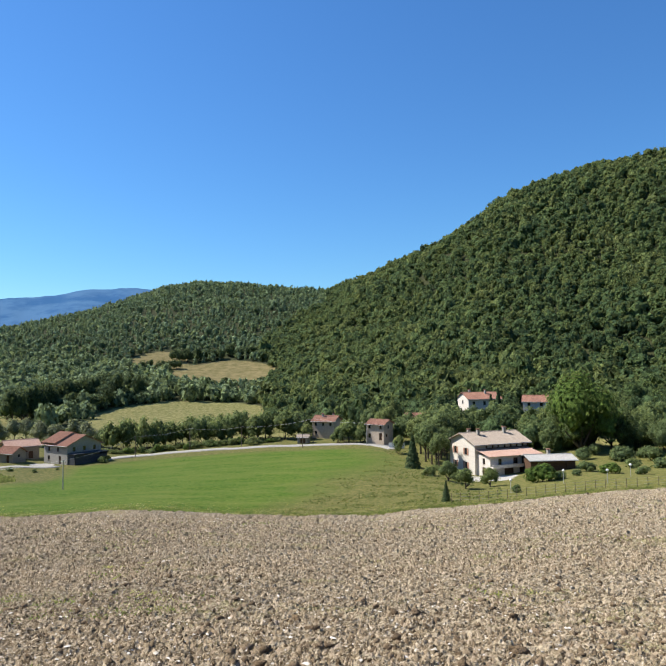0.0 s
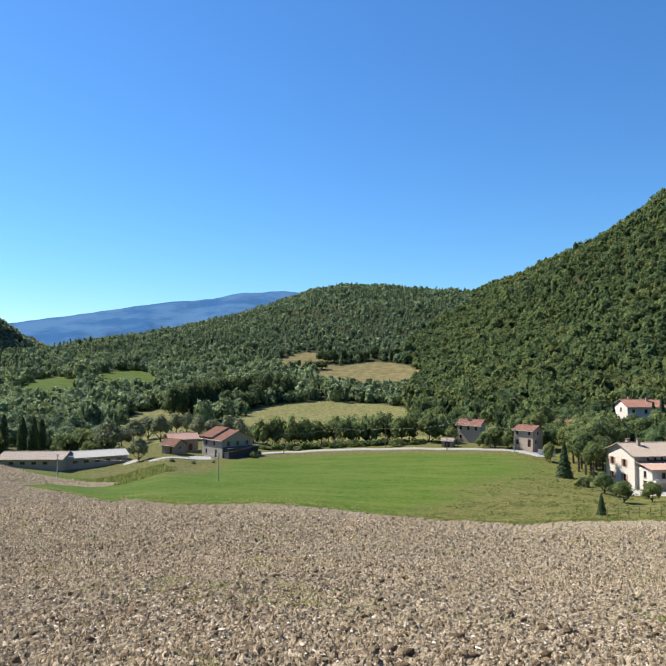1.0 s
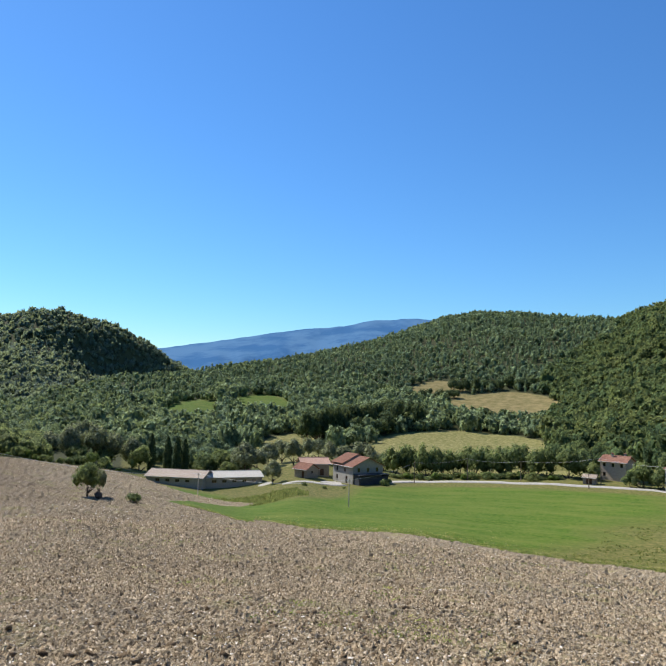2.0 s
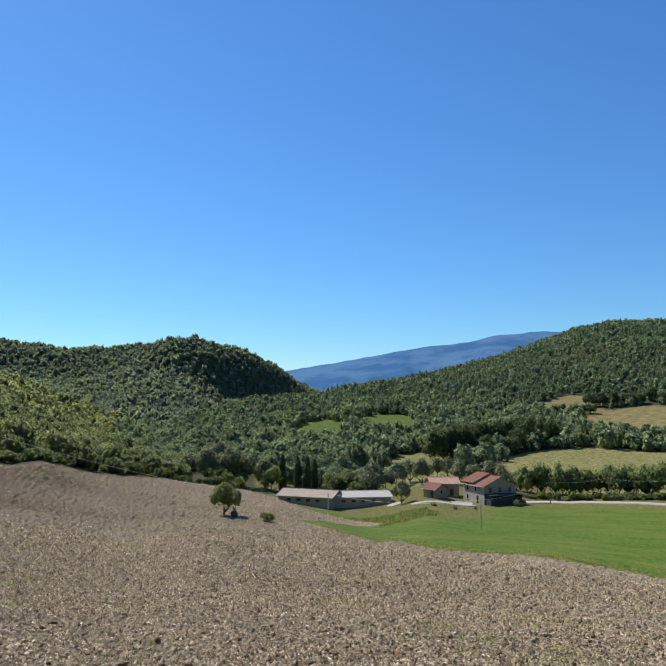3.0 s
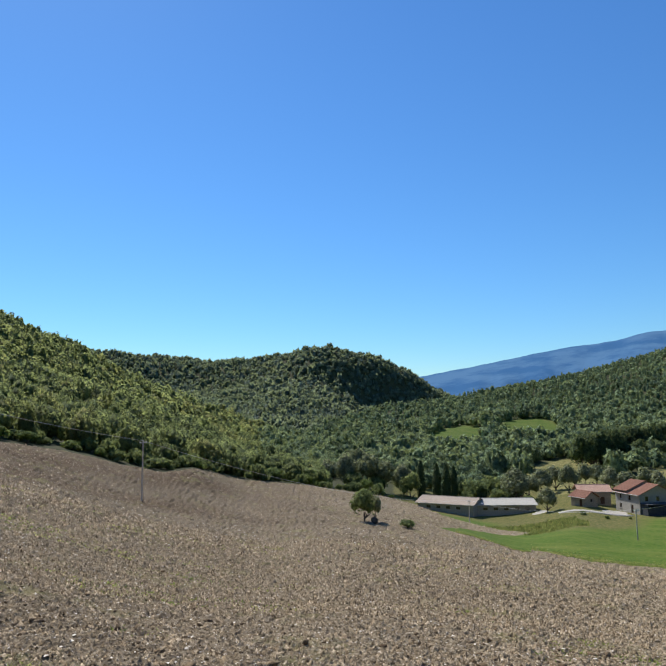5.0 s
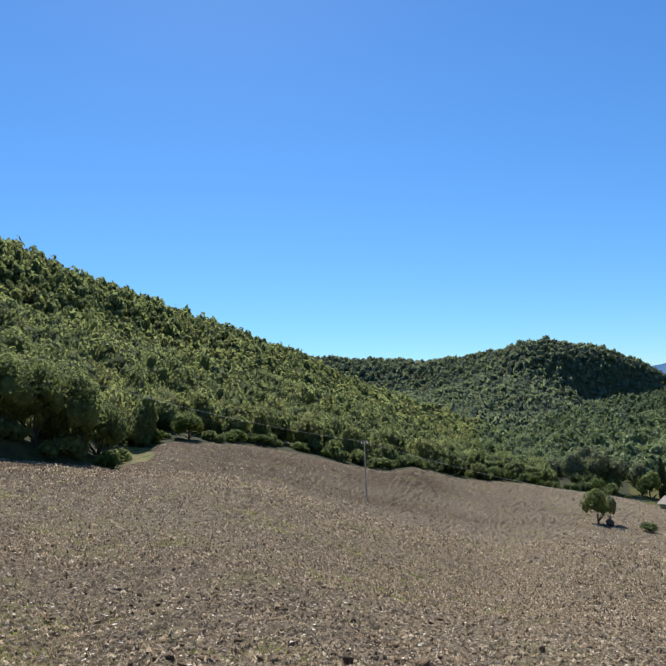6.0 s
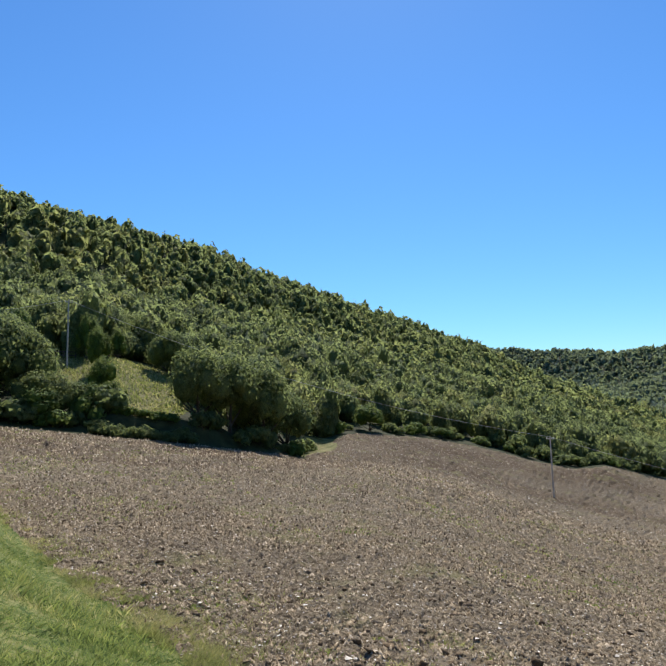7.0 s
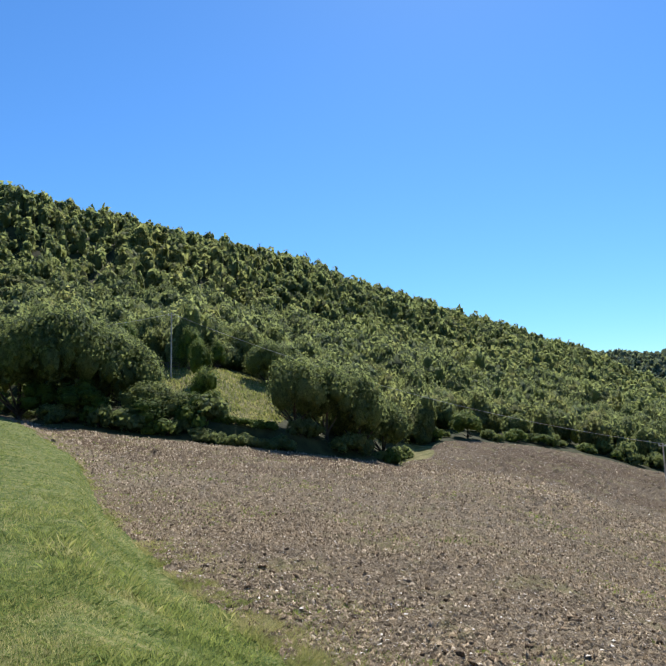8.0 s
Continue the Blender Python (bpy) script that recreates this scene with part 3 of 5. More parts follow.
def scatter(rng, az0, az1, r0, r1, spacing, keep):
    """Points on a jittered net over a part of the plan (r0, r1 functions of bearing)."""
    lim = r1(np.linspace(az0, az1, 60)).max()
    g = np.arange(-lim, lim, spacing)
    X, Y = np.meshgrid(g, g)
    x, y = X.ravel(), Y.ravel()
    x, y = x + rng.uniform(-0.5, 0.5, x.shape) * spacing, y + rng.uniform(-0.5, 0.5, x.shape) * spacing
    az, r = np.degrees(np.arctan2(x, y)), np.hypot(x, y)
    ok = (az > az0) & (az < az1) & (r > r0(az)) & (r < r1(az))
    x, y = x[ok], y[ok]
    ok = keep(x, y)
    return x[ok], y[ok]


def clearings(x, y):
    c = covers(x, y)
    az, r = np.degrees(np.arctan2(x, y)), np.hypot(x, y)
    yards = ((az > 10.2) & (az < 14.6) & (r > 205) & (r < 247)) | ((az > 15.5) & (az < 18.2) & (r > 205) & (r < 250)) | ((az > -2.4) & (az < 1.2) & (r < 222)) | ((az > 6) & (az < 8) & (r < 222))
    meadow = (az > -104.6) & (az < -91.6 - (r - 75) * 0.06) & (r > 68) & (r < 102)
    return ~yards & ~meadow & (c["hay"] < 0.55) & (c["tan"] < 0.55) & (c["gravel"] < 0.5) & (c["plough"] < 0.3)


def woods():
    rng = np.random.default_rng(4)
    big = [crown(rng, 480, 0.085, 11, 1.2, lobed=True) for _ in range(7)]
    mid = [crown(rng, 96, 0.28, 9, 1.15) for _ in range(8)]
    fine = [crown(rng, 210, 0.13, 8, 1.25, lobed=True) for _ in range(8)]
    slim = [crown(rng, 90, 0.26, 8, 1.25) for _ in range(8)]
    small = [crown(rng, 26, 0.42, 6, 1.2) for _ in range(5)] + [crown(rng, 30, 0.32, 0, 1.15, shape="cone") for _ in range(6)]
    tiny = [crown(rng, 16, 0.62, 5) for _ in range(6)]
    line = lambda t, f=1.0, d=0.0: (lambda az: along(t, az, 1) * f + d)
    spur = lambda az: np.interp(az, [-7.5, -6, -0.5, 0], [0, 560, 700, 700])  # how far the near hillside reaches

    def wood(name, label, templates, az0, az1, r0, r1, spacing, size, lift=0.75, seed=0, leaf=None, tall=(0.9, 1.75)):
        x, y = scatter(rng, az0, az1, r0, r1, spacing, clearings)
        rad = rng.uniform(size[0], size[1], len(x)) * (0.8 + 0.5 * vnoise(x / 26, y / 26, 7))
        z = land(x, y) + rad * lift
        tint = np.clip(0.5 + fbm(x / 45, y / 45, 3, 50 + seed) * 1.1 + rng.normal(0, 0.2, len(x)), 0, 1)
        plant_wood(name, label, np.stack([x, y, z], 1), rad, templates, leaf or LEAF_FAR, rng, tall, tint)

    wood("hillside_wood", "dense green oak wood on a steep hillside", mid, -7, 31, line(HILL_FOOT, 1.0, -8), lambda az: np.where(az < -0.5, spur(az), along(RIDGE, az, 1) * 1.04), 6.1, (3.0, 5.0))
    wood("valley_wood", "green mixed wood over a rounded hill", mid, -52, -0.5, lambda az: np.maximum(along(HILL_FOOT, az, 1), spur(az)), line(HILL_SIDE, 1.12), 6.8, (3.1, 5.2), seed=1, leaf=LEAF_HAZE_GREEN)
    wood("upper_wood", "young conifers planted over the upper slopes of a hill, tinted blue-green as by haze", small, -56, -0.5, lambda az: np.maximum(along(HILL_SIDE, az, 1) * 1.12, spur(az)), line(RIDGE, 1.02), 6.6, (2.3, 4.0), seed=2, leaf=LEAF_HAZE_GREEN, tall=(0.8, 1.25))
    wood("bank_wood", "scrubby oak wood above the ploughed field, leaves lightened as if lit", big, -119, -47.5, line(FIELD_EDGE, 1.0, 9), line(HILL_FOOT), 4.7, (2.2, 3.9), seed=3, leaf=LEAF_SLOPE_LIT)
    wood("lower_slope_wood", "green oak wood on the lower slope of a ridge", fine, -119, -52, line(HILL_FOOT), line(HILL_SIDE), 5.0, (2.3, 3.9), seed=8, leaf=LEAF_SLOPE_LIT)
    wood("slope_wood", "green oak wood covering a long ridge", slim, -119, -52, line(HILL_SIDE), line(RIDGE, 1.03), 4.8, (2.3, 3.8), seed=4, leaf=LEAF_SLOPE_LIT)
    wood("far_wood", "wooded hill behind the valley, tinted bluish as by haze", tiny, -72, -35, line(RIDGE_BEHIND, 0.58), line(RIDGE_BEHIND, 1.02), 11.0, (4.6, 7.4), lift=0.35, seed=5, leaf=LEAF_HAZY)
    wood("valley_scrub", "mixed trees and scrub along a valley floor", big, -50, -31, line(VALLEY, 1.16), line(HILL_FOOT), 7.5, (2.6, 4.6), seed=6, leaf=LEAF_HAZE_GREEN)
    wood("village_wood", "trees behind the village houses", big, -6, 31, lambda az: along(VALLEY, az, 1) * np.interp(az, [2, 8, 14, 18, 20], [1.2, 1.2, 1.2, 1.15, 1.07]) + 2, line(HILL_FOOT, 1.0, -8), 6.6, (2.6, 4.4), seed=7)


woods()


# ---- building blocks for things ----
def part(name, bm, material, parent, label="", smooth=False):
    """One mesh object under a thing or a part; bm may be a bmesh or a finished mesh."""
    if isinstance(bm, bpy.types.Mesh):
        me = bm
    else:
        me = bpy.data.meshes.new(name)
        bmesh.ops.recalc_face_normals(bm, faces=bm.faces)
        bm.to_mesh(me)
        bm.free()
        if smooth:
            me.polygons.foreach_set("use_smooth", np.ones(len(me.polygons), bool))
        me.materials.append(material)
    ob = new(name, me)
    ob.parent = parent
    return tagged(ob, label)


def box(bm, x0, x1, y0, y1, z0, z1):
    v = [bm.verts.new(c) for c in ((x0, y0, z0), (x1, y0, z0), (x1, y1, z0), (x0, y1, z0), (x0, y0, z1), (x1, y0, z1), (x1, y1, z1), (x0, y1, z1))]
    for f in ((0, 3, 2, 1), (4, 5, 6, 7), (0, 1, 5, 4), (1, 2, 6, 5), (2, 3, 7, 6), (3, 0, 4, 7)):
        bm.faces.new([v[i] for i in f])
    return bm


def boxes(*list_of):
    bm = bmesh.new()
    for b in list_of:
        box(bm, *b)
    return bm


def tube(bm, a, b, r0, r1, sides=8):
    """A tapered limb from a to b."""
    a, b = Vector(a), Vector(b)
    q = (b - a).to_track_quat("Z", "Y")
    ring = []
    for p, r in ((a, r0), (b, r1)):
        ring.append([bm.verts.new(p + q @ Vector((r * math.cos(2 * math.pi * k / sides), r * math.sin(2 * math.pi * k / sides), 0))) for k in range(sides)])
    for k in range(sides):
        bm.faces.new((ring[0][k], ring[0][(k + 1) % sides], ring[1][(k + 1) % sides], ring[1][k]))
    bm.faces.new(ring[1])
    bm.faces.new(ring[0][::-1])


def standing(name, az, r, turn=0.0, label="", category="", group="", sink=0.0, size=1.0):
    """An Empty at a spot of the plan, on the ground."""
    ob = new(name)
    x, y, z = spot(az, r)
    ob.matrix_world = Matrix.Translation((x, y, z - sink)) @ Matrix.Rotation(radians(turn), 4, "Z") @ Matrix.Diagonal((size, size, size, 1))
    return tagged(ob, label, category, group)


# ---- houses ----
def wall_mesh(length, z0, z1, openings, thick=0.35):
    """A wall along x, its outer face at y=0, with rectangular openings (x, z, w, h: centre and sill)."""
    xs = sorted({-length / 2, length / 2, *[x - w / 2 for x, z, w, h in openings], *[x + w / 2 for x, z, w, h in openings]})
    zs = sorted({z0, z1, *[z for x, z, w, h in openings], *[z + h for x, z, w, h in openings]})
    bm = bmesh.new()
    for a, b in zip(xs, xs[1:]):
        for c, d in zip(zs, zs[1:]):
            if not any(abs((a + b) / 2 - x) < w / 2 and z < (c + d) / 2 < z + h for x, z, w, h in openings):
                box(bm, a, b, 0, thick, c, d)
    bmesh.ops.remove_doubles(bm, verts=bm.verts, dist=0.001)
    return bm


def corrugated(length, slope_len, thick=0.10, period=0.34, wave=0.045):
    """A roof slope lying in x, y (y up the slope), with rows of tiles as ridges."""
    n = int(length / period) * 4
    bm = bmesh.new()
    rows = []
    for y in (0.0, slope_len):
        rows.append([bm.verts.new((-length / 2 + length * k / n, y, thick + wave * math.cos(math.pi * k / 2))) for k in range(n + 1)])
    low = [[bm.verts.new((-length / 2 + length * k / n, y, 0)) for k in (0, n)] for y in (0.0, slope_len)]
    for k in range(n):
        bm.faces.new((rows[0][k], rows[0][k + 1], rows[1][k + 1], rows[1][k]))
    bm.faces.new((low[0][0], low[1][0], low[1][1], low[0][1]))
    bm.faces.new((*rows[0], low[0][1], low[0][0]))
    bm.faces.new((*rows[1][::-1], low[1][0], low[1][1]))
    bm.faces.new((rows[0][0], rows[1][0], low[1][0], low[0][0]))
    bm.faces.new((rows[0][-1], low[0][1], low[1][1], rows[1][-1]))
    return bm


def window_at(house, m, w, h, shutters=None, door=False):
    """A window or door in a wall: frame and pane set back in the opening, shutters folded against the wall."""
    fr = boxes((-w / 2, -w / 2 + 0.08, 0.14, 0.2, 0, h), (w / 2 - 0.08, w / 2, 0.14, 0.2, 0, h), (-w / 2, w / 2, 0.14, 0.2, h - 0.08, h), (-w / 2, w / 2, 0.14, 0.2, 0, 0.08), (-0.03, 0.03, 0.14, 0.2, 0.08, h - 0.08))
    win = part("door" if door else "window", fr, WOOD, house)
    win.matrix_local = m
    pane = part("door_leaf" if door else "pane", boxes((-w / 2 + 0.02, w / 2 - 0.02, 0.17, 0.185, 0.02, h - 0.02)), WOOD if door else GLASS, win)
    if not door:
        part("sill", boxes((-w / 2 - 0.1, w / 2 + 0.1, -0.1, 0.16, -0.07, 0)), CONCRETE, win)
    if shutters:
        for s in (-1, 1):
            part("shutter", boxes((s * w * 0.75 - w / 4, s * w * 0.75 + w / 4, -0.07, -0.02, 0, h), *[(s * w * 0.75 - w / 4 + 0.04, s * w * 0.75 + w / 4 - 0.04, -0.085, -0.07, 0.08 + k * 0.12, 0.14 + k * 0.12) for k in range(int((h - 0.2) / 0.12))]), shutters, win)


def house(label, az, r, yaw, L, W, H, ridge, wall, roof, openings, over=0.5, chimneys=(), shutters=None, name="house", lift=0.0, group="", period=0.34):
    """A gabled house: ridge along x, H to the eaves. openings: side -> list of (x, sill, w, h, is_door)."""
    base = standing(name, az, r, yaw, label, "barn" if name == "barn" else "shed" if name == "shed" else "house", group)
    base.matrix_world = Matrix.Translation((0, 0, lift)) @ base.matrix_world
    sides = {"front": (L, pose(0, -W / 2, 0)), "right": (W - 0.7, pose(L / 2, 0, 0, 0, 0, 90)), "back": (L, pose(0, W / 2, 0, 0, 0, 180)), "left": (W - 0.7, pose(-L / 2, 0, 0, 0, 0, -90))}
    for side, (length, m) in sides.items():
        ops = openings.get(side, [])
        part("wall", wall_mesh(length, -1.6, H, [o[:4] for o in ops]), wall, base).matrix_local = m
        for x, z, w, h, d in ops:
            window_at(base, m @ pose(x, 0, z), w, h, None if d else shutters, d)
    for s in (-1, 1):
        bm = bmesh.new()
        a = [bm.verts.new((s * (L / 2 - t), y, z)) for t in (0.0, 0.35) for y, z in ((-W / 2 + 0.01, H), (W / 2 - 0.01, H), (0, ridge))]
        bm.faces.new(a[:3]), bm.faces.new(a[3:])
        for i in range(3):
            bm.faces.new((a[i], a[(i + 1) % 3], a[3 + (i + 1) % 3], a[3 + i]))
        part("gable", bm, wall, base)
    rise = math.atan2(ridge - H, W / 2)
    slope_len = (W / 2 + over) / math.cos(rise)
    for s in (0, 180):
        part("roof", corrugated(L + 2 * over, slope_len, period=period), roof, base).matrix_local = pose(0, 0, 0, 0, 0, s) @ pose(0, -W / 2 - over, H - over * math.tan(rise) + 0.02, math.degrees(rise), 0, 0)
    bm = bmesh.new()
    tube(bm, (-L / 2 - over, 0, ridge + 0.1), (L / 2 + over, 0, ridge + 0.1), 0.14, 0.14)
    part("ridge_cap", bm, roof, base)
    for s in (-1, 1):
        bm = bmesh.new()
        tube(bm, (-L / 2 - over, s * (W / 2 + over + 0.05), H - over * math.tan(rise)), (L / 2 + over, s * (W / 2 + over + 0.05), H - over * math.tan(rise)), 0.07, 0.07, 6)
        part("gutter", bm, WIRE, base)
    for x, y, up in chimneys:
        zt = ridge - abs(y) * math.tan(rise)
        ch = part("chimney", boxes((x - 0.3, x + 0.3, y - 0.3, y + 0.3, zt - 0.6, zt + up)), PLASTER_GREY, base)
        part("chimney_cap", boxes((x - 0.42, x + 0.42, y - 0.42, y + 0.42, zt + up + 0.12, zt + up + 0.22), (x - 0.25, x - 0.15, y - 0.25, y + 0.25, zt + up, zt + up + 0.12), (x + 0.15, x + 0.25, y - 0.25, y + 0.25, zt + up, zt + up + 0.12)), TILE, ch)
    return base


def village():
    win, low = (1.0, 1.3), 0.9
    main = house("pale plastered farmhouse with grey-brown tiled roof and shuttered windows", 13.0, 156, 22, 14, 10, 6.6, 8.5, PLASTER, TILE_OLD,
                 {"left": [(-2.6, 3.9, 1.0, 1.5, False), (1.6, 3.9, 1.0, 1.5, False), (-2.6, 0.9, 1.0, 1.4, False), (1.6, 0.9, 1.1, 1.5, False)],
                  "front": [(-3.0, 4.4, 0.9, 1.2, False), (-0.8, 4.4, 0.9, 1.2, False), (2.0, 4.4, 0.9, 1.2, False), (4.6, 4.4, 0.9, 1.2, False)],
                  "right": [(0, 3.9, 1.0, 1.3, False)]}, chimneys=((-3.5, -1.2, 1.2), (-4.5, 1.0, 1.0), (3.8, -0.8, 1.3), (5.5, 1.5, 1.0)), shutters=SHUTTER, over=0.7)
    # the lower wing along its front, under a red lean-to roof
    x0, x1, y0, y1 = -6.3, 6.3, -9.6, -5.0
    for pts, m, ops in ((x1 - x0, pose((x0 + x1) / 2, y0, 0), [(-3.8, 2.6, 0.9, 1.2), (0.2, 2.6, 1.2, 1.3), (3.4, 2.6, 1.2, 1.3), (-1.5, -0.2, 2.4, 2.0), (2.4, -0.2, 2.4, 2.0)]), (y1 - y0 - 0.36, pose(x0, (y0 + y1) / 2 + 0.18, 0, 0, 0, -90), [(0.2, 2.5, 0.9, 1.3), (0.2, -0.1, 1.2, 2.0)]), (y1 - y0 - 0.36, pose(x1, (y0 + y1) / 2 + 0.18, 0, 0, 0, 90), [])):
        part("wall", wall_mesh(pts, -2.0, 4.4, ops), PLASTER, main).matrix_local = m
        for x, z, w, h in ops:
            window_at(main, m @ pose(x, 0, z), w, h, None, z < 0)
    part("roof", corrugated(x1 - x0 + 1.2, 5.6), TILE_FADED, main, "faded red tiled lean-to roof").matrix_local = pose((x0 + x1) / 2, y0 - 0.6, 4.35, 11, 0, 0)
    part("loggia", boxes((-4.2, 6.9, -5.5, -5.02, 5.5, 5.62), (-4.2, 6.9, -5.5, -5.02, 6.2, 6.38), *[(x, x + 0.14, -5.45, -5.05, 5.62, 6.2) for x in (-4.2, -2.6, -1.1, 0.6, 2.2, 3.8, 5.4, 6.76)]), WOOD, main, "dark wooden loggia under the eaves")
    part("terrace", boxes((-6.5, 6.5, -10.9, -9.62, 2.05, 2.25), (-6.5, 6.5, -10.9, -10.8, 2.25, 2.75)), PLASTER, main, "narrow plastered balcony along the wing")
    house("low shed with a pale grey sheet roof", 17.7, 149, 4, 9.5, 6, 2.5, 3.2, WOOD, SHEET, {"front": [(-2.6, 0.0, 2.6, 2.1, True), (1.6, 0.0, 2.6, 2.1, True)]}, name="shed", over=0.5, period=0.5, chimneys=((0.5, 0.6, 1.1),))
    house("small pinkish plastered house with red tiled roof", 3.95, 197, -36, 5.8, 5.2, 4.6, 5.7, PLASTER_WARM, TILE, {"front": [(-2, 3.2, 0.8, 1.1, False), (1.8, 3.2, 0.8, 1.1, False), (-2, 0.5, 0.9, 1.3, False), (1.8, 0.0, 1.0, 2.1, True)], "right": [(0, 3.2, 0.8, 1.0, False), (-1, 0.8, 0.8, 1.0, False)]}, shutters=None, lift=1.2)
    house("pale stone house half hidden by trees with red roof", -0.6, 214, -22, 7.4, 6.4, 5.4, 6.8, PLASTER_WARM, TILE, {"front": [(-2.5, 3.8, 0.8, 1.1, False), (0, 3.8, 0.8, 1.1, False), (2.5, 3.8, 0.8, 1.1, False), (-2.5, 1.0, 0.8, 1.2, False)], "left": [(0, 3.6, 0.8, 1.1, False)]}, chimneys=((-1, -0.8, 1.0), (2, 0.8, 1.0)))
    house("small house with orange roof behind trees", 7.0, 214, -15, 6, 6, 5.2, 6.5, PLASTER, TILE, {"front": [(-1, 3.0, 0.9, 1.2, False)]})
    house("cream house with wide red roof on the slope", 12.3, 238, 14, 12, 9, 5.2, 7.2, PLASTER, TILE, {"front": [(-4, 3.0, 1, 1.3, False), (0, 3.0, 1, 1.3, False), (4, 3.0, 1, 1.3, False), (2, 0.4, 1.2, 2.1, True)], "left": [(0, 3.4, 1, 1.3, False)]}, chimneys=((-3, 0.9, 1.2), (2, -1, 1.2)), lift=1.4)
    house("cream house with orange tiled roof on the slope", 16.9, 240, -20, 8, 8, 5.0, 6.8, PLASTER, TILE, {"front": [(-2, 3.4, 1, 1.2, False), (2, 3.4, 1, 1.2, False)], "right": [(0, 3.2, 1, 1.2, False)]})
    house("tiny stone shelter with a dark doorway by the road", -2.6, 203, -10, 3.4, 2.6, 1.9, 2.5, STONE, TILE_OLD, {"front": [(0, 0.0, 1.6, 1.6, True)]}, name="shed", over=0.3)
    wall = standing("garden_wall", 5.35, 187, -5, "low white-painted wall before the pink house", "wall")
    part("wall_body", boxes((-2.2, 2.2, -0.12, 0.12, -0.6, 1.5)), WHITE, wall)
    part("coping", boxes((-2.3, 2.3, -0.2, 0.2, 1.5, 1.6)), CONCRETE, wall)
    # farm by the road
    farm = house("pale farmhouse with red tiled roof and dark lower storey", -21.4, 198, -34, 10.5, 10.5, 5.0, 7.3, PLASTER_GREY, TILE, {"right": [(-3.2, 3.3, 0.9, 1.2, False), (0, 3.3, 0.9, 1.2, False), (3.2, 3.3, 0.9, 1.2, False)], "front": [(-3, 3.2, 0.9, 1.2, False), (1, 3.2, 0.9, 1.2, False), (-3, 0.8, 0.9, 1.2, False), (2, 0.0, 1.0, 2.1, True)]})
    rise = math.atan2(2.3, 5.25)
    for turn in (0, 180):
        part("roof", corrugated(6.2, 5.75 / math.cos(rise)), TILE, farm).matrix_local = pose(0, 0, 0, 0, 0, turn) @ pose(-2.65 if turn == 0 else 2.65, -5.75, 5.0 - 0.5 * math.tan(rise) + 0.62, math.degrees(rise), 0, 0)
    bm = bmesh.new()
    ends = [[bm.verts.new((x, y, z)) for y, z in ((-5.2, 4.9), (5.2, 4.9), (5.2, 5.62), (0, 7.9), (-5.2, 5.62))] for x in (-5.2, 0.2)]
    bm.faces.new(ends[0]), bm.faces.new(ends[1][::-1])
    for k in range(5):
        bm.faces.new((ends[0][k], ends[1][k], ends[1][(k + 1) % 5], ends[0][(k + 1) % 5]))
    part("attic", bm, PLASTER_GREY, farm)
    part("porch", boxes((5.3, 8.2, -5.0, -4.8, -1, 2.7), (5.3, 8.2, 4.8, 5.0, -1, 2.7), (8.0, 8.2, -5.0, 5.0, -1, 2.3), (5.26, 8.5, -5.2, 5.2, 2.7, 2.95)), DARK_WALL, farm, "dark shaded porch")
    house("low stone annex with faded red tiled roof", -25.2, 207, 40, 8.5, 6, 3.6, 5.0, STONE, TILE_FADED, {"front": [(-2, 1.2, 0.8, 1.0, False), (2, 0.0, 1.2, 2.0, True)]})
    house("small stone outbuilding with red roof", -25.8, 199, -20, 5.2, 4.5, 2.6, 3.9, STONE, TILE, {"front": [(1, 0.0, 1.0, 1.9, True)], "right": [(0, 1.2, 0.7, 0.8, False)]}, name="shed")
    slots = [(x, 1.4, 1.3, 0.8, False) for x in (-6, -3, 0, 3, 6)]
    house("long low barn with pale grey sheet roof", -32.1, 206, 45, 17, 9, 3.0, 4.2, PLASTER_GREY, SHEET, {"front": slots, "right": [(0, 0, 2.6, 2.4, True)]}, name="barn", period=0.6)
    house("long low barn with brown sheet roof", -36.3, 204, 16, 17, 10, 2.8, 4.2, PLASTER_GREY, SHEET_BROWN, {"front": [(x, 1.3, 1.3, 0.8, False) for x in (-5, -2, 1, 4)], "right": [(0, 0, 2.6, 2.3, True)]}, name="barn", period=0.6)


village()


# ---- road along the valley ----
def ribbon(name, label, pts, width, material, lift=0.06):
    """A strip of road draped over the land."""
    V = []
    for i, (az, r) in enumerate(pts):
        x, y, z = spot(az, r)
        x2, y2, _ = spot(*pts[min(i + 1, len(pts) - 1)])
        x1, y1, _ = spot(*pts[max(i - 1, 0)])
        d = Vector((x2 - x1, y2 - y1, 0)).normalized()
        n = Vector((-d.y, d.x, 0))
        for s in (-0.5, -0.46, 0.46, 0.5):
            p = Vector((x, y, 0)) + n * s * width
            zz = float(land(p.x, p.y)[0])
            V.append((p.x, p.y, 0.5 * (z + zz) + 0.08 + (lift if abs(s) < 0.48 else -0.4)))
    n = len(pts)
    q = [(4 * i + k, 4 * i + 4 + k, 4 * i + 5 + k, 4 * i + 1 + k) for i in range(n - 1) for k in range(3)]
    me = build_mesh(name, np.array(V), quads=np.array(q), material=material, smooth=False)
    return tagged(new(name, me), label, "road", kind="structure")


def on_valley(a, off=0.0):
    return (a, float(along(VALLEY, np.array([a]), 1)[0]) + off)


ribbon("road", "pale narrow country road across the valley", [on_valley(a) for a in np.arange(5.2, -19.6, -0.4)], 4.5, ROAD)
ribbon("road_2", "pale farm track past the farmhouse", [on_valley(a, -1 - 7 * min(1, max(0, (-a - 21) / 2))) for a in np.arange(-22.6, -28.2, -0.4)], 3.5, ROAD)


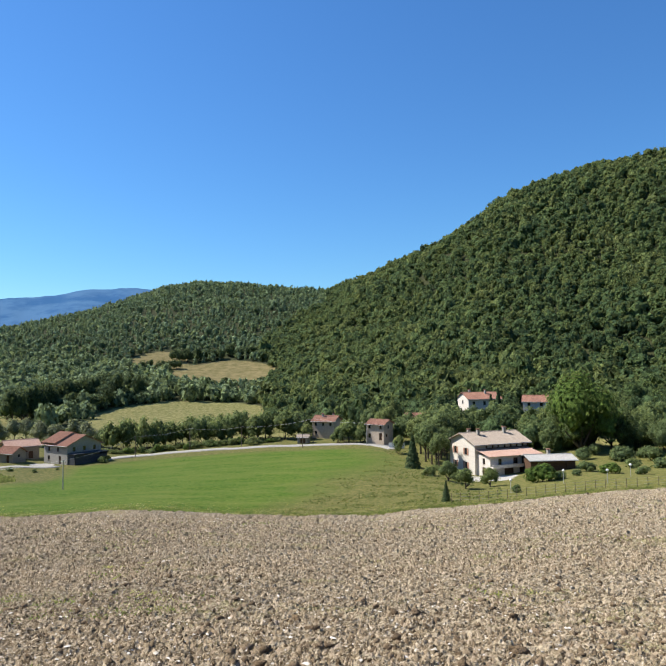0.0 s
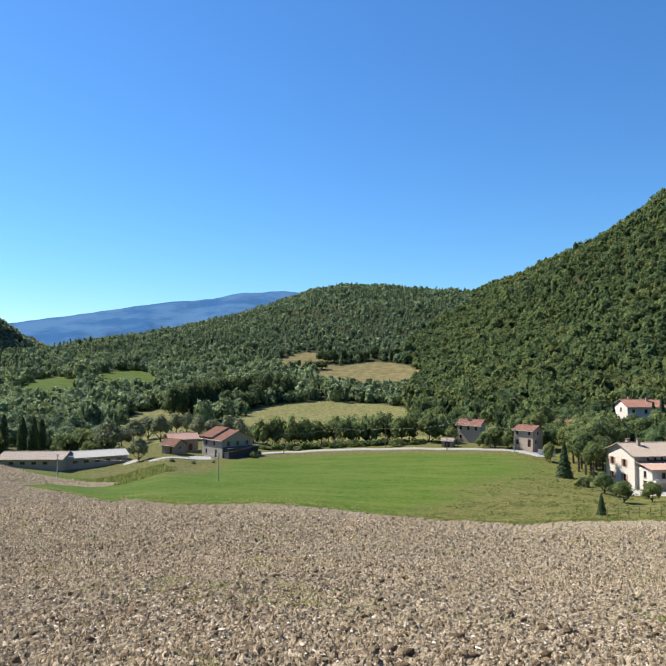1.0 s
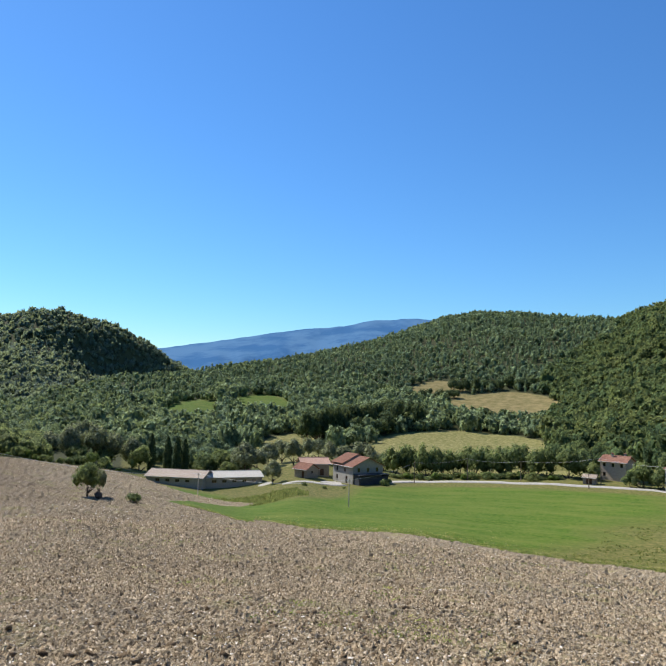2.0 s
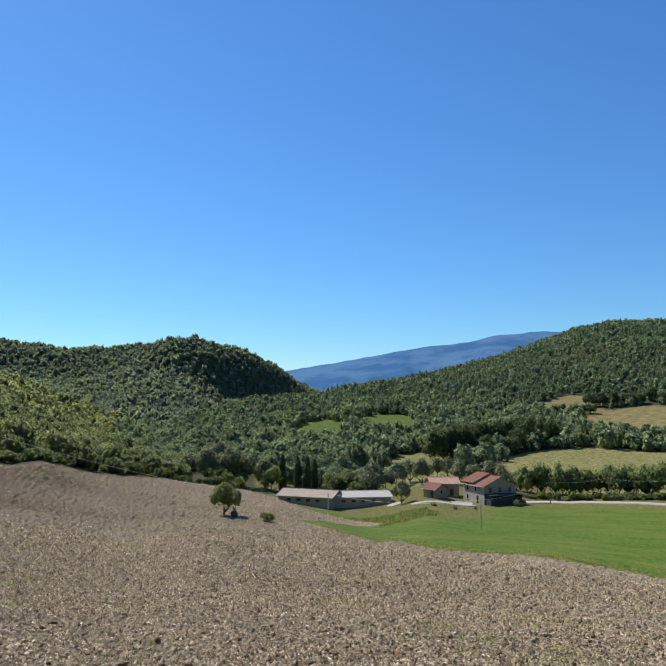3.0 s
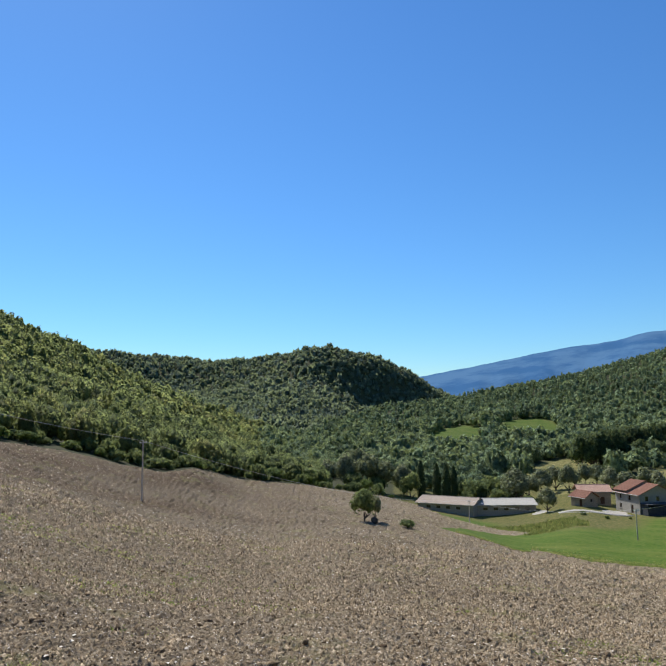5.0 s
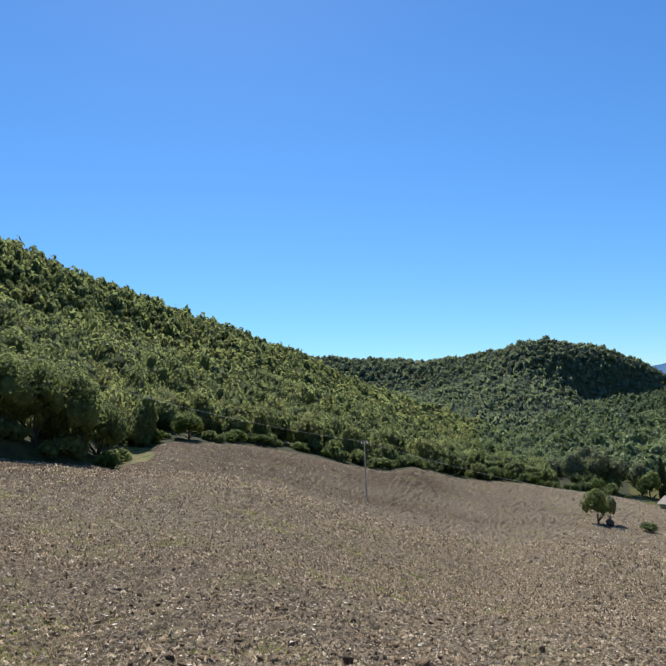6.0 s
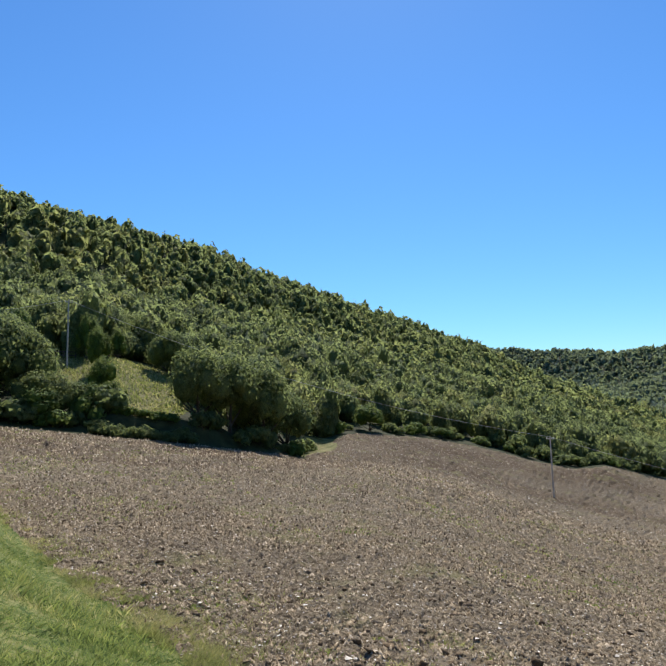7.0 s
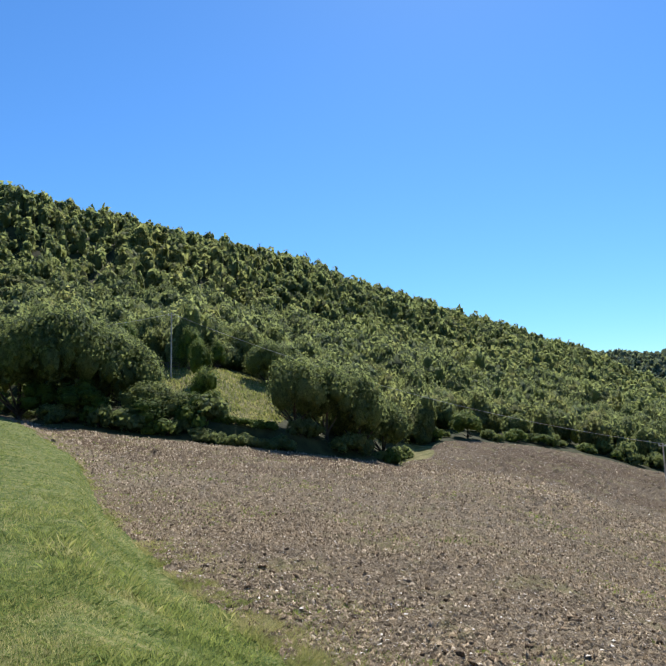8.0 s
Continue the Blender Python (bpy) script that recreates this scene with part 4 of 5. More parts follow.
# ---- trees and shrubs as things ----
def tree_parts(rng, style, leaves, size, material, trunk_h=0.5, lobes=11, tall=0.9):
    """Meshes of a tree 1 m in crown radius: trunk with limbs, crown."""
    v, f = crown(rng, leaves, size, lobes, tall, 0.5, shape=style, lobed=style == "round")
    v = v + np.array([0, 0, trunk_h + tall * 0.85])
    me = build_mesh("crown", v, tris=f, material=material, floats={"tint": np.full(len(v), 0.5)})
    bm = bmesh.new()
    top = trunk_h + tall * (1.2 if style != "round" else 0.6)
    tube(bm, (0, 0, -0.15), (0.02, 0.01, trunk_h), 0.075, 0.055, 8)
    tube(bm, (0.02, 0.01, trunk_h), (0.0, 0.04, top), 0.055, 0.02, 7)
    if style == "round":
        for k in range(6):
            a = rng.uniform(0, 6.28)
            z = trunk_h * rng.uniform(0.8, 1.3)
            tube(bm, (0.01, 0.01, z), (math.cos(a) * 0.5, math.sin(a) * 0.5, z + rng.uniform(0.25, 0.6)), 0.035, 0.012, 6)
    tm = bpy.data.meshes.new("trunk")
    bm.to_mesh(tm)
    bm.free()
    tm.materials.append(BARK)
    return me, tm


RNG = np.random.default_rng(11)
KINDS = {
    "oak": [tree_parts(RNG, "round", 5000, 0.042, LEAF_NEAR, 0.08, 22, 1.1) for _ in range(5)],
    "lone": [tree_parts(RNG, "round", 1500, 0.08, LEAF_NEAR, 0.12, 13, 1.15)],
    "roadside": [tree_parts(RNG, "round", 800, 0.105, LEAF_NEAR, -0.12, 13, 1.25) for _ in range(6)],
    "lush": [tree_parts(RNG, "round", 4800, 0.05, LEAF_BRIGHT, 0.02, 26, 0.9)],
    "sapling": [tree_parts(RNG, "round", 2200, 0.055, LEAF_BRIGHT, 0.1, 10, 1.5) for _ in range(2)],
    "willow": [tree_parts(RNG, "round", 1000, 0.09, LEAF_GREY, 0.15, 12, 1.25) for _ in range(3)],
    "conifer": [tree_parts(RNG, "cone", 1500, 0.085, LEAF_DARK, 0.15, 0, 1.3) for _ in range(2)],
    "cypress": [tree_parts(RNG, "column", 1400, 0.07, LEAF_DARK, 0.1, 0, 1.6)],
    "pine": [tree_parts(RNG, "round", 1500, 0.085, LEAF_NEAR, 0.75, 14, 1.1) for _ in range(2)],
    "dark_oak": [tree_parts(RNG, "round", 1500, 0.085, LEAF_SHADE, 0.0, 16, 1.1) for _ in range(4)],
    "shrub": [tree_parts(RNG, "round", 400, 0.125, LEAF_NEAR, 0.02, 9, 0.75) for _ in range(4)],
    "bright_shrub": [tree_parts(RNG, "round", 400, 0.125, LEAF_BRIGHT, 0.02, 9, 0.75) for _ in range(2)],
}
LABELS = {
    "lone": "young green tree standing alone in the field",
    "oak": "leafy oak at the edge of the ploughed field", "roadside": "green leafy tree in the row beside the road", "lush": "large bright green broad-crowned tree behind the house",
    "dark_oak": "leafy oak beside a hill meadow, coloured dark as in shade", "sapling": "yellow-green young tree on the bank", "willow": "grey-green willow on the valley floor", "conifer": "dark green pointed conifer in the garden", "cypress": "tall dark narrow cypress behind the barns",
    "pine": "tall tree with bare trunks beside the house", "shrub": "low green leafy shrub", "bright_shrub": "bright green rounded shrub on grass",
}


def tree(kind, az, r, radius, height=None, label="", sink=0.0, pick=None):
    """One tree or shrub: crown radius and overall height in metres."""
    k = RNG.integers(0, len(KINDS[kind])) if pick is None else pick
    cm, tm = KINDS[kind][k]
    word = "shrub" if "shrub" in kind else "tree"
    zs = np.empty(len(cm.vertices) * 3, np.float32)
    cm.vertices.foreach_get("co", zs)
    own = float(zs[2::3].max())
    sz = radius if height is None else height / own
    sink += 0.3 * sz if "shrub" in kind else 0.0
    ob = new(word)
    x, y, z = spot(az, r)
    ob.matrix_world = Matrix.Translation((x, y, z - sink)) @ Matrix.Rotation(RNG.uniform(0, 6.28), 4, "Z") @ Matrix.Diagonal((radius, radius, sz, 1))
    tagged(ob, label or LABELS[kind], word, {"roadside": "row of roadside trees", "cypress": "cypresses behind the barns", "oak": "trees along the field edge"}.get(kind, ""))
    part("trunk", tm, None, ob)
    part("crown", cm, None, ob)
    return ob


def plant_things():
    rng = random.Random(5)
    # round the main house
    tree("lush", 20.3, 178, 9.6, 20.5)
    for az, r, rad, h in ((8.0, 168, 3.6, 10.0), (8.7, 164, 3.4, 11.0), (9.4, 172, 3.8, 11.0), (8.9, 152, 2.6, 8.0), (9.6, 158, 2.8, 9.0), (7.4, 176, 4.2, 9.5), (10.2, 178, 4.2, 10.0), (7.8, 162, 3.6, 10.0), (8.3, 158, 3.4, 9.5), (9.1, 166, 3.8, 11.5)):
        tree("pine", az, r, rad, h)
    tree("conifer", 6.7, 150, 3.2, 7.6)
    tree("conifer", 9.45, 102, 1.3, 3.1, "small dark spruce at the corner of the field")
    for az, r, h in ((10.4, 224, 11), (13.9, 222, 12), (13.3, 224, 10), (9.6, 226, 10)):
        tree("conifer", az, r, 3.4, h, "dark conifer among the village houses")
    for az, r, rad, h, kind in ((8.0, 138, 1.8, 2.6, "shrub"), (9.7, 132, 2.0, 4.0, "lone"), (11.1, 124, 1.8, 3.8, "lone"), (10.6, 136, 2.0, 3.0, "shrub"), (13.1, 128, 1.9, 3.6, "lone"), (17.3, 128, 3.2, 4.8, "bright_shrub"),
                                (15.2, 112, 1.1, 1.7, "shrub"), (18.6, 130, 1.4, 2.0, "shrub"), (20.7, 142, 2.0, 2.7, "shrub"), (22.5, 138, 2.2, 3.0, "bright_shrub"), (24.0, 150, 2.2, 2.6, "shrub"), (24.9, 136, 1.5, 2.2, "shrub"), (26.2, 152, 2.4, 2.8, "shrub"),
                                (8.6, 148, 1.5, 1.6, "shrub"), (12.6, 134, 1.1, 1.3, "shrub"), (19.9, 134, 1.2, 1.5, "shrub"), (15.0, 178, 3.4, 6.5, "roadside"), (16.5, 186, 4.2, 7.5, "roadside"), (17.6, 176, 3.0, 6.0, "roadside"), (22.6, 186, 4.5, 10.0, "oak"), (24.6, 180, 4.6, 10.5, "oak"), (26.6, 174, 4.4, 9.5, "oak"), (28.6, 176, 4.4, 10, "oak"), (23.4, 164, 2.8, 4.5, "shrub"), (25.6, 164, 2.8, 4.4, "shrub"), (27.5, 162, 2.8, 4.4, "shrub")):
        tree(kind, az, r, rad, h, "small garden tree with thin branches" if kind == "lone" else "broad leafy tree behind the garden" if kind == "oak" else "")
    for k in range(14):
        tree("oak" if k % 3 else "roadside", rng.uniform(18.5, 30), rng.uniform(176, 204), rng.uniform(3.6, 5.2), rng.uniform(7.5, 11.5), "dense leafy tree behind the garden")
    for k in range(10):
        tree("shrub", rng.uniform(19.5, 30), rng.uniform(160, 172), rng.uniform(1.8, 2.8), rng.uniform(2.2, 4.0), "dark shrub along the garden hedge")
    # between the village houses
    for az, r, rad, h in ((1.2, 200, 3.8, 7.5), (2.3, 198, 3.2, 6.5), (0.3, 199, 2.4, 4.5), (5.7, 200, 3.4, 8.0), (6.2, 208, 4.0, 9.0), (7.4, 198, 4.2, 9.0), (8.8, 205, 5.0, 10.5), (10.2, 210, 4.6, 10.0), (11.0, 212, 4.2, 7.0), (11.7, 218, 3.8, 7.8), (12.8, 216, 3.8, 7.0), (13.9, 218, 4.0, 9.0), (16.4, 220, 3.6, 6.6), (17.5, 220, 3.6, 6.2), (0.9, 207, 3.2, 6.5), (-2.3, 210, 2.8, 5.5), (8.4, 184, 4.6, 11.0), (9.3, 186, 4.6, 12.0), (7.8, 192, 4.6, 10.5), (10.0, 192, 4.6, 12.0), (14.8, 214, 4.4, 8.5), (16.2, 206, 4.0, 5.5), (18.2, 216, 4.2, 8.0), (4.5, 214, 4.4, 9.5), (3.2, 222, 4.4, 9.0), (-2.9, 215, 4.8, 9.0), (-4.2, 216, 5.2, 10.5), (5.6, 176, 2.2, 5.0)):
        tree("roadside", az, r, rad, h, "green leafy tree among the village houses")
    # the row beside the road
    az = -19.2
    while az < -5.2:
        tree("willow" if rng.random() < 0.14 else "roadside", az, 216 + rng.uniform(-3, 8), rng.uniform(3.0, 4.6), rng.uniform(7.0, 11.0))
        az += rng.uniform(0.5, 0.85)
    for k in range(26):
        tree("shrub" if k % 4 else "bright_shrub", -19.5 + k * 0.58 + rng.uniform(-0.2, 0.2), rng.uniform(209, 214), rng.uniform(1.4, 2.6), rng.uniform(1.6, 3.2), "leafy bush under the roadside trees")
    for az, r, rad, h in ((-7.0, 207, 2.6, 3.4), (-9.0, 212, 2.4, 3.0), (-18.9, 193, 1.5, 2.2), (-19.2, 190, 1.4, 2.4), (-26.0, 180, 1.1, 1.3), (-24.2, 178, 0.8, 1.1), (-22.5, 182, 0.6, 0.8), (-28.6, 196, 2.9, 7.2)):
        tree("shrub" if h < 5 else "willow", az, r, rad, h)
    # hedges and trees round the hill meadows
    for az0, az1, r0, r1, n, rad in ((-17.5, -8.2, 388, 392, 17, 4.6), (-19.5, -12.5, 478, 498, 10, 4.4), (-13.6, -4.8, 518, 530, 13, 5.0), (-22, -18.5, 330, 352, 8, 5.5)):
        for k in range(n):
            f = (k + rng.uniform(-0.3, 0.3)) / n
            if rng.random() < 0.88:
                tree("dark_oak", az0 + (az1 - az0) * f, r0 + (r1 - r0) * f + rng.uniform(-4, 4), rad * rng.uniform(0.75, 1.15), rad * rng.uniform(1.5, 2.3), "leafy tree in a hillside hedge, coloured dark as in shade")
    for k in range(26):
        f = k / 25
        tree("dark_oak", -25.5 + 8.6 * f + rng.uniform(-0.5, 0.5), 322 + 62 * f + rng.uniform(-12, 16), rng.uniform(5.2, 7.2), rng.uniform(12, 17), "large oak at the edge of a hill meadow, coloured dark as in shade")
    # valley floor
    for az, r, h in ((-38.7, 228, 12.5), (-37.4, 230, 12.0), (-36.6, 229, 12.0), (-36.0, 231, 11.5)):
        tree("cypress", az, r, 4.6, h)
    for az, r, rad, h in ((-31.0, 226, 5.4, 11.5), (-30.0, 230, 4.0, 8.0), (-26.9, 232, 3.6, 9.5), (-43.2, 222, 4.6, 12.5), (-41.9, 224, 4.4, 11.0), (-45.0, 222, 4.2, 11.5), (-44.1, 230, 4.6, 13.5), (-46.4, 216, 3.6, 9.0), (-23.8, 236, 3.6, 8.8), (-22.6, 234, 3.4, 7.6), (-40.2, 228, 4.2, 10.5), (-29.0, 236, 4.2, 9.0), (-27.9, 242, 3.8, 8.5), (-25.6, 238, 3.4, 9.0), (-24.8, 246, 3.6, 8.5), (-21.2, 232, 3.6, 9.0), (-20.4, 228, 3.4, 8.5)):
        tree("willow", az, r, rad, h)
    for az, r, rad, h in ((-34.2, 232, 4.6, 8.0), (-33.0, 238, 4.4, 8.0), (-32.4, 226, 3.2, 5.0), (-39.6, 224, 4.0, 8.5), (-42.3, 222, 3.2, 6.0), (-44.5, 218, 3.6, 6.0), (-47.0, 196, 3.4, 6.0), (-35.0, 224, 2.6, 4.0), (-30.0, 218, 2.2, 3.2)):
        tree("roadside", az, r, rad, h, "leafy tree on the valley floor")
    # in the ploughed field
    tree("lone", -43.5, 105, 2.2, 5.0)
    tree("willow", -42.6, 107.5, 1.1, 4.2, "thin grey-leaved tree beside the lone tree")
    tree("shrub", -39.9, 105, 1.3, 1.75, "rounded green bush in the ploughed field")
    # along the upper edge of the field
    for az, r, rad, h in ((-113.2, 76, 5.0, 12.5), (-110.6, 75, 5.0, 13.0), (-107.6, 76, 4.6, 11.0), (-105.0, 77, 4.0, 8.5), (-103.2, 73, 3.2, 4.6), (-101.0, 72, 2.8, 4.0), (-116.5, 80, 5.0, 12.0), (-91.2, 74, 3.7, 8.6), (-88.6, 76, 4.0, 9.4), (-85.8, 79, 3.9, 9.6), (-83.8, 84, 3.4, 7.6), (-93.5, 98, 3.4, 7.0), (-92.0, 104, 3.6, 7.5), (-87, 92, 4.2, 9), (-106.2, 90, 3.4, 8), (-98.6, 108, 3.2, 8.5), (-101.0, 112, 3.4, 8.0), (-95.6, 110, 3.4, 8.0), (-103.4, 114, 3.4, 8.5)):
        tree("oak", az, r, rad, h)
    for az, r, rad, h in ((-98.9, 75, 1.8, 5.6), (-99.3, 88, 1.7, 6.5), (-97.8, 101, 1.5, 4.5), (-100.2, 98, 1.9, 7.0), (-105.4, 104, 2.4, 7.5), (-100.0, 72, 1.9, 3.6), (-98.3, 72.5, 1.4, 3.2)):
        tree("sapling", az, r, rad, h)
    k = 0
    az = -116.0
    while az < -41:
        r = float(along(FIELD_EDGE, np.array([az]), 1)[0])
        if not -98.0 < az < -93.0 and rng.random() < (0.9 if az < -83 else 0.66):
            s = rng.uniform(0.7, 2.1) * (1.35 if r > 90 or az < -98 else 1)
            tree("shrub" if rng.random() < 0.75 else "bright_shrub" if rng.random() < 0.6 else "sapling", az, r + s * 0.9 + rng.uniform(0.5, 3 if az < -83 else 6), s, s * rng.uniform(1.0, 1.9), "bramble and scrub at the field's edge")
        az += rng.uniform(0.7, 1.4) * (75 / r) * (0.65 if az < -98 else 1)
        k += 1
    for k in range(22):
        az = -99.4 + k * 0.36 + rng.uniform(-0.15, 0.15)
        s = rng.uniform(0.7, 1.2)
        tree("shrub", az, float(along(FIELD_EDGE, np.array([az]), 1)[0]) + rng.uniform(0.5, 1.9), s, s * rng.uniform(1.2, 1.6), "bramble and scrub at the field's edge")
    for az in (-97.4, -96.6, -95.5, -94.4, -93.5):
        tree("bright_shrub", az, 71.0, 1.1, 1.2, "bramble and scrub at the field's edge")


plant_things()


# ---- poles, wires, fences, lamps ----
def utility_pole(az, r, h, material, label, arms=True):
    ob = standing("utility_pole", az, r, -az, label, "pole", "utility poles")
    bm = bmesh.new()
    tube(bm, (0, 0, -0.5), (0, 0, h), 0.125, 0.085, 10)
    part("shaft", bm, material, ob)
    if arms:
        part("crossarm", boxes((-0.5, 0.5, -0.05, 0.05, h - 0.42, h - 0.32)), WIRE, ob)
        for x in (-0.42, 0.0, 0.42):
            bm = bmesh.new()
            tube(bm, (x, 0, h - 0.34), (x, 0, h - 0.12), 0.05, 0.035, 8)
            part("insulator", bm, WHITE, ob)
    return Vector(spot(az, r, h - 0.1))


def wire(a, b, sag, label="thin overhead wire between poles"):
    bm = bmesh.new()
    pts = [a.lerp(b, t / 24) - Vector((0, 0, sag * 4 * (t / 24) * (1 - t / 24))) for t in range(25)]
    for p, q in zip(pts, pts[1:]):
        tube(bm, p, q, 0.021, 0.021, 4)
    me = bpy.data.meshes.new("overhead_wire")
    bm.to_mesh(me)
    bm.free()
    me.materials.append(WIRE)
    tagged(new("overhead_wire", me), label, "wire", "overhead wires")


pa = utility_pole(-22.1, 140, 5.7, CONCRETE, "pale concrete pole standing in the green field")
pb = utility_pole(-61.9, 94, 8.1, CONCRETE, "slim pale pole standing in the ploughed field")
pc = utility_pole(-101.65, 92, 9.0, CONCRETE, "tall grey pole on the grassy bank")
pd = utility_pole(-34.8, 172, 5.6, CONCRETE, "slim pale pole before the barns")
road_poles = [utility_pole(a, float(along(VALLEY, np.array([a]), 1)[0]) + o, h, m, "wooden pole beside the valley road", False)
              for a, o, h, m in ((-16.6, -3, 6.2, POLE_WOOD), (-12.2, 4, 6.6, POLE_WOOD), (-7.9, 4, 6.0, POLE_WOOD), (-2.7, -6, 4.2, POLE_WOOD), (-1.8, 6, 7.4, POLE_WOOD), (2.8, -3, 6.6, CONCRETE))]
wire(pb, pc, 2.2)
wire(pb, pd, 2.6)
wire(pd, pa, 1.5)
for u, v in zip(road_poles[:3], road_poles[1:3]):
    wire(u, v, 0.7)
wire(road_poles[2], road_poles[4], 0.8)
wire(road_poles[4], road_poles[5], 0.5)
wire(pc, Vector(spot(-118, 96, 9.5)), 1.0)
wire(pa, road_poles[0], 0.8)


def garden_fence():
    ob = standing("fence", 15, 103, 0, "thin post and wire fence round the garden", "fence")
    inv = ob.matrix_world.inverted()
    tops = []
    for k in range(24):
        az = 9.9 + k * 0.76
        r = float(along(FIELD_EDGE, np.array([az]), 1)[0]) + 5
        p = Vector(spot(az, r))
        bm = bmesh.new()
        tube(bm, inv @ (p - Vector((0, 0, 0.3))), inv @ (p + Vector((0, 0, 1.35))), 0.05, 0.045, 6)
        part("post", bm, POLE_WOOD, ob)
        tops.append(p)
    for z in (0.35, 0.8, 1.25):
        bm = bmesh.new()
        for p, q in zip(tops, tops[1:]):
            tube(bm, inv @ (p + Vector((0, 0, z))), inv @ (q + Vector((0, 0, z))), 0.012, 0.012, 3)
        part("strand", bm, WIRE, ob)
    for az, r in ((14.75, 112), (18.9, 122), (22.2, 116), (23.9, 130)):
        lamp = standing("garden_lamp", az, r, 0, "white globe lamp on a slim post in the garden", "lamp", "garden lamps")
        bm = bmesh.new()
        tube(bm, (0, 0, -0.3), (0, 0, 1.9), 0.05, 0.04, 8)
        part("post", bm, WIRE, lamp)
        bm = bmesh.new()
        bmesh.ops.create_icosphere(bm, subdivisions=2, radius=0.24, matrix=pose(0, 0, 2.1))
        part("globe", bm, WHITE, lamp)


garden_fence()


def bank_rail():
    ob = standing("wooden_rail", -103, 98, 0, "weathered two-rail wooden fence on the bank", "fence")
    inv = ob.matrix_world.inverted()
    pts = [Vector(spot(-104.6 + 0.9 * k, 98 + 0.4 * k)) for k in range(5)]
    for p in pts:
        bm = bmesh.new()
        tube(bm, inv @ (p - Vector((0, 0, 0.3))), inv @ (p + Vector((0, 0, 1.2))), 0.08, 0.08, 7)
        part("post", bm, POLE_WOOD, ob)
    for z in (0.6, 1.1):
        for p, q in zip(pts, pts[1:]):
            bm = bmesh.new()
            tube(bm, inv @ (p + Vector((0, 0, z))), inv @ (q + Vector((0, 0, z))), 0.06, 0.06, 7)
            part("rail", bm, POLE_WOOD, ob)


bank_rail()


def stump():
    ob = standing("stump", -42.65, 104, 20, "dark weathered stump beside the lone tree", "stump")
    bm = bmesh.new()
    bmesh.ops.create_icosphere(bm, subdivisions=3, radius=0.55)
    for v in bm.verts:
        v.co *= 1 + 0.3 * noise.noise(v.co * 2.3)
        v.co.z = v.co.z * 1.0 + 0.45
    part("bole", bm, BARK, ob)


stump()


# ---- clods, stones, weeds and grass on the near ground ----
def scatter_field(rng, n, r0, r1, power=1.0):
    """Bearings and distances over the ploughed field, thinning with distance."""
    az = rng.uniform(-113, 30, n)
    r = r0 * (r1 / r0) ** (rng.random(n) ** power)
    x, y = r * np.sin(np.radians(az)), r * np.cos(np.radians(az))
    ok = covers(x, y)["plough"] > 0.55
    return x[ok], y[ok], r[ok]


SOIL = clod_material("clod_soil", [(0.085, 0.061, 0.037), (0.19, 0.143, 0.092), (0.30, 0.233, 0.154), (0.38, 0.303, 0.21), (0.50, 0.415, 0.305)])
DARK_SOIL = clod_material("dark_clod_soil", [(0.11, 0.078, 0.048), (0.17, 0.122, 0.076), (0.25, 0.186, 0.122)], 14.0)
PALE_STONE = rough_surface("pale_stone", (0.42, 0.38, 0.32), (0.66, 0.61, 0.54), 9)
WEED = leaf_material("weed_leaves", [(0.05, 0.105, 0.026), (0.10, 0.17, 0.04), (0.17, 0.225, 0.06), (0.30, 0.30, 0.105)], 0.4)
GRASS = leaf_material("grass_blades", [(0.11, 0.165, 0.035), (0.20, 0.25, 0.055), (0.34, 0.33, 0.10), (0.52, 0.45, 0.24)], 0.5)

PASTURE = leaf_material("pasture_blades", [(0.10, 0.135, 0.03), (0.16, 0.18, 0.045), (0.26, 0.24, 0.075)], 0.5)
STRAW = leaf_material("dry_grass_blades", [(0.19, 0.22, 0.06), (0.29, 0.29, 0.095), (0.40, 0.36, 0.16), (0.52, 0.45, 0.24)], 0.4)


OCTA_V = np.array([(1, 0, 0), (-1, 0, 0), (0, 1, 0), (0, -1, 0), (0, 0, 1), (0, 0, -1)], float)
OCTA_F = np.array([(0, 2, 4), (2, 1, 4), (1, 3, 4), (3, 0, 4), (2, 0, 5), (1, 2, 5), (3, 1, 5), (0, 3, 5)])
PEAK_V, PEAK_F = np.array([(1, 0, -0.4), (-0.5, 0.87, -0.4), (-0.5, -0.87, -0.4), (0, 0, 1)], float), np.array([(0, 1, 3), (1, 2, 3), (2, 0, 3)])
HALF_V, HALF_F = OCTA_V[:5] - np.array([0, 0, 0.4]) * (OCTA_V[:5, 2:] == 0), OCTA_F[:4]


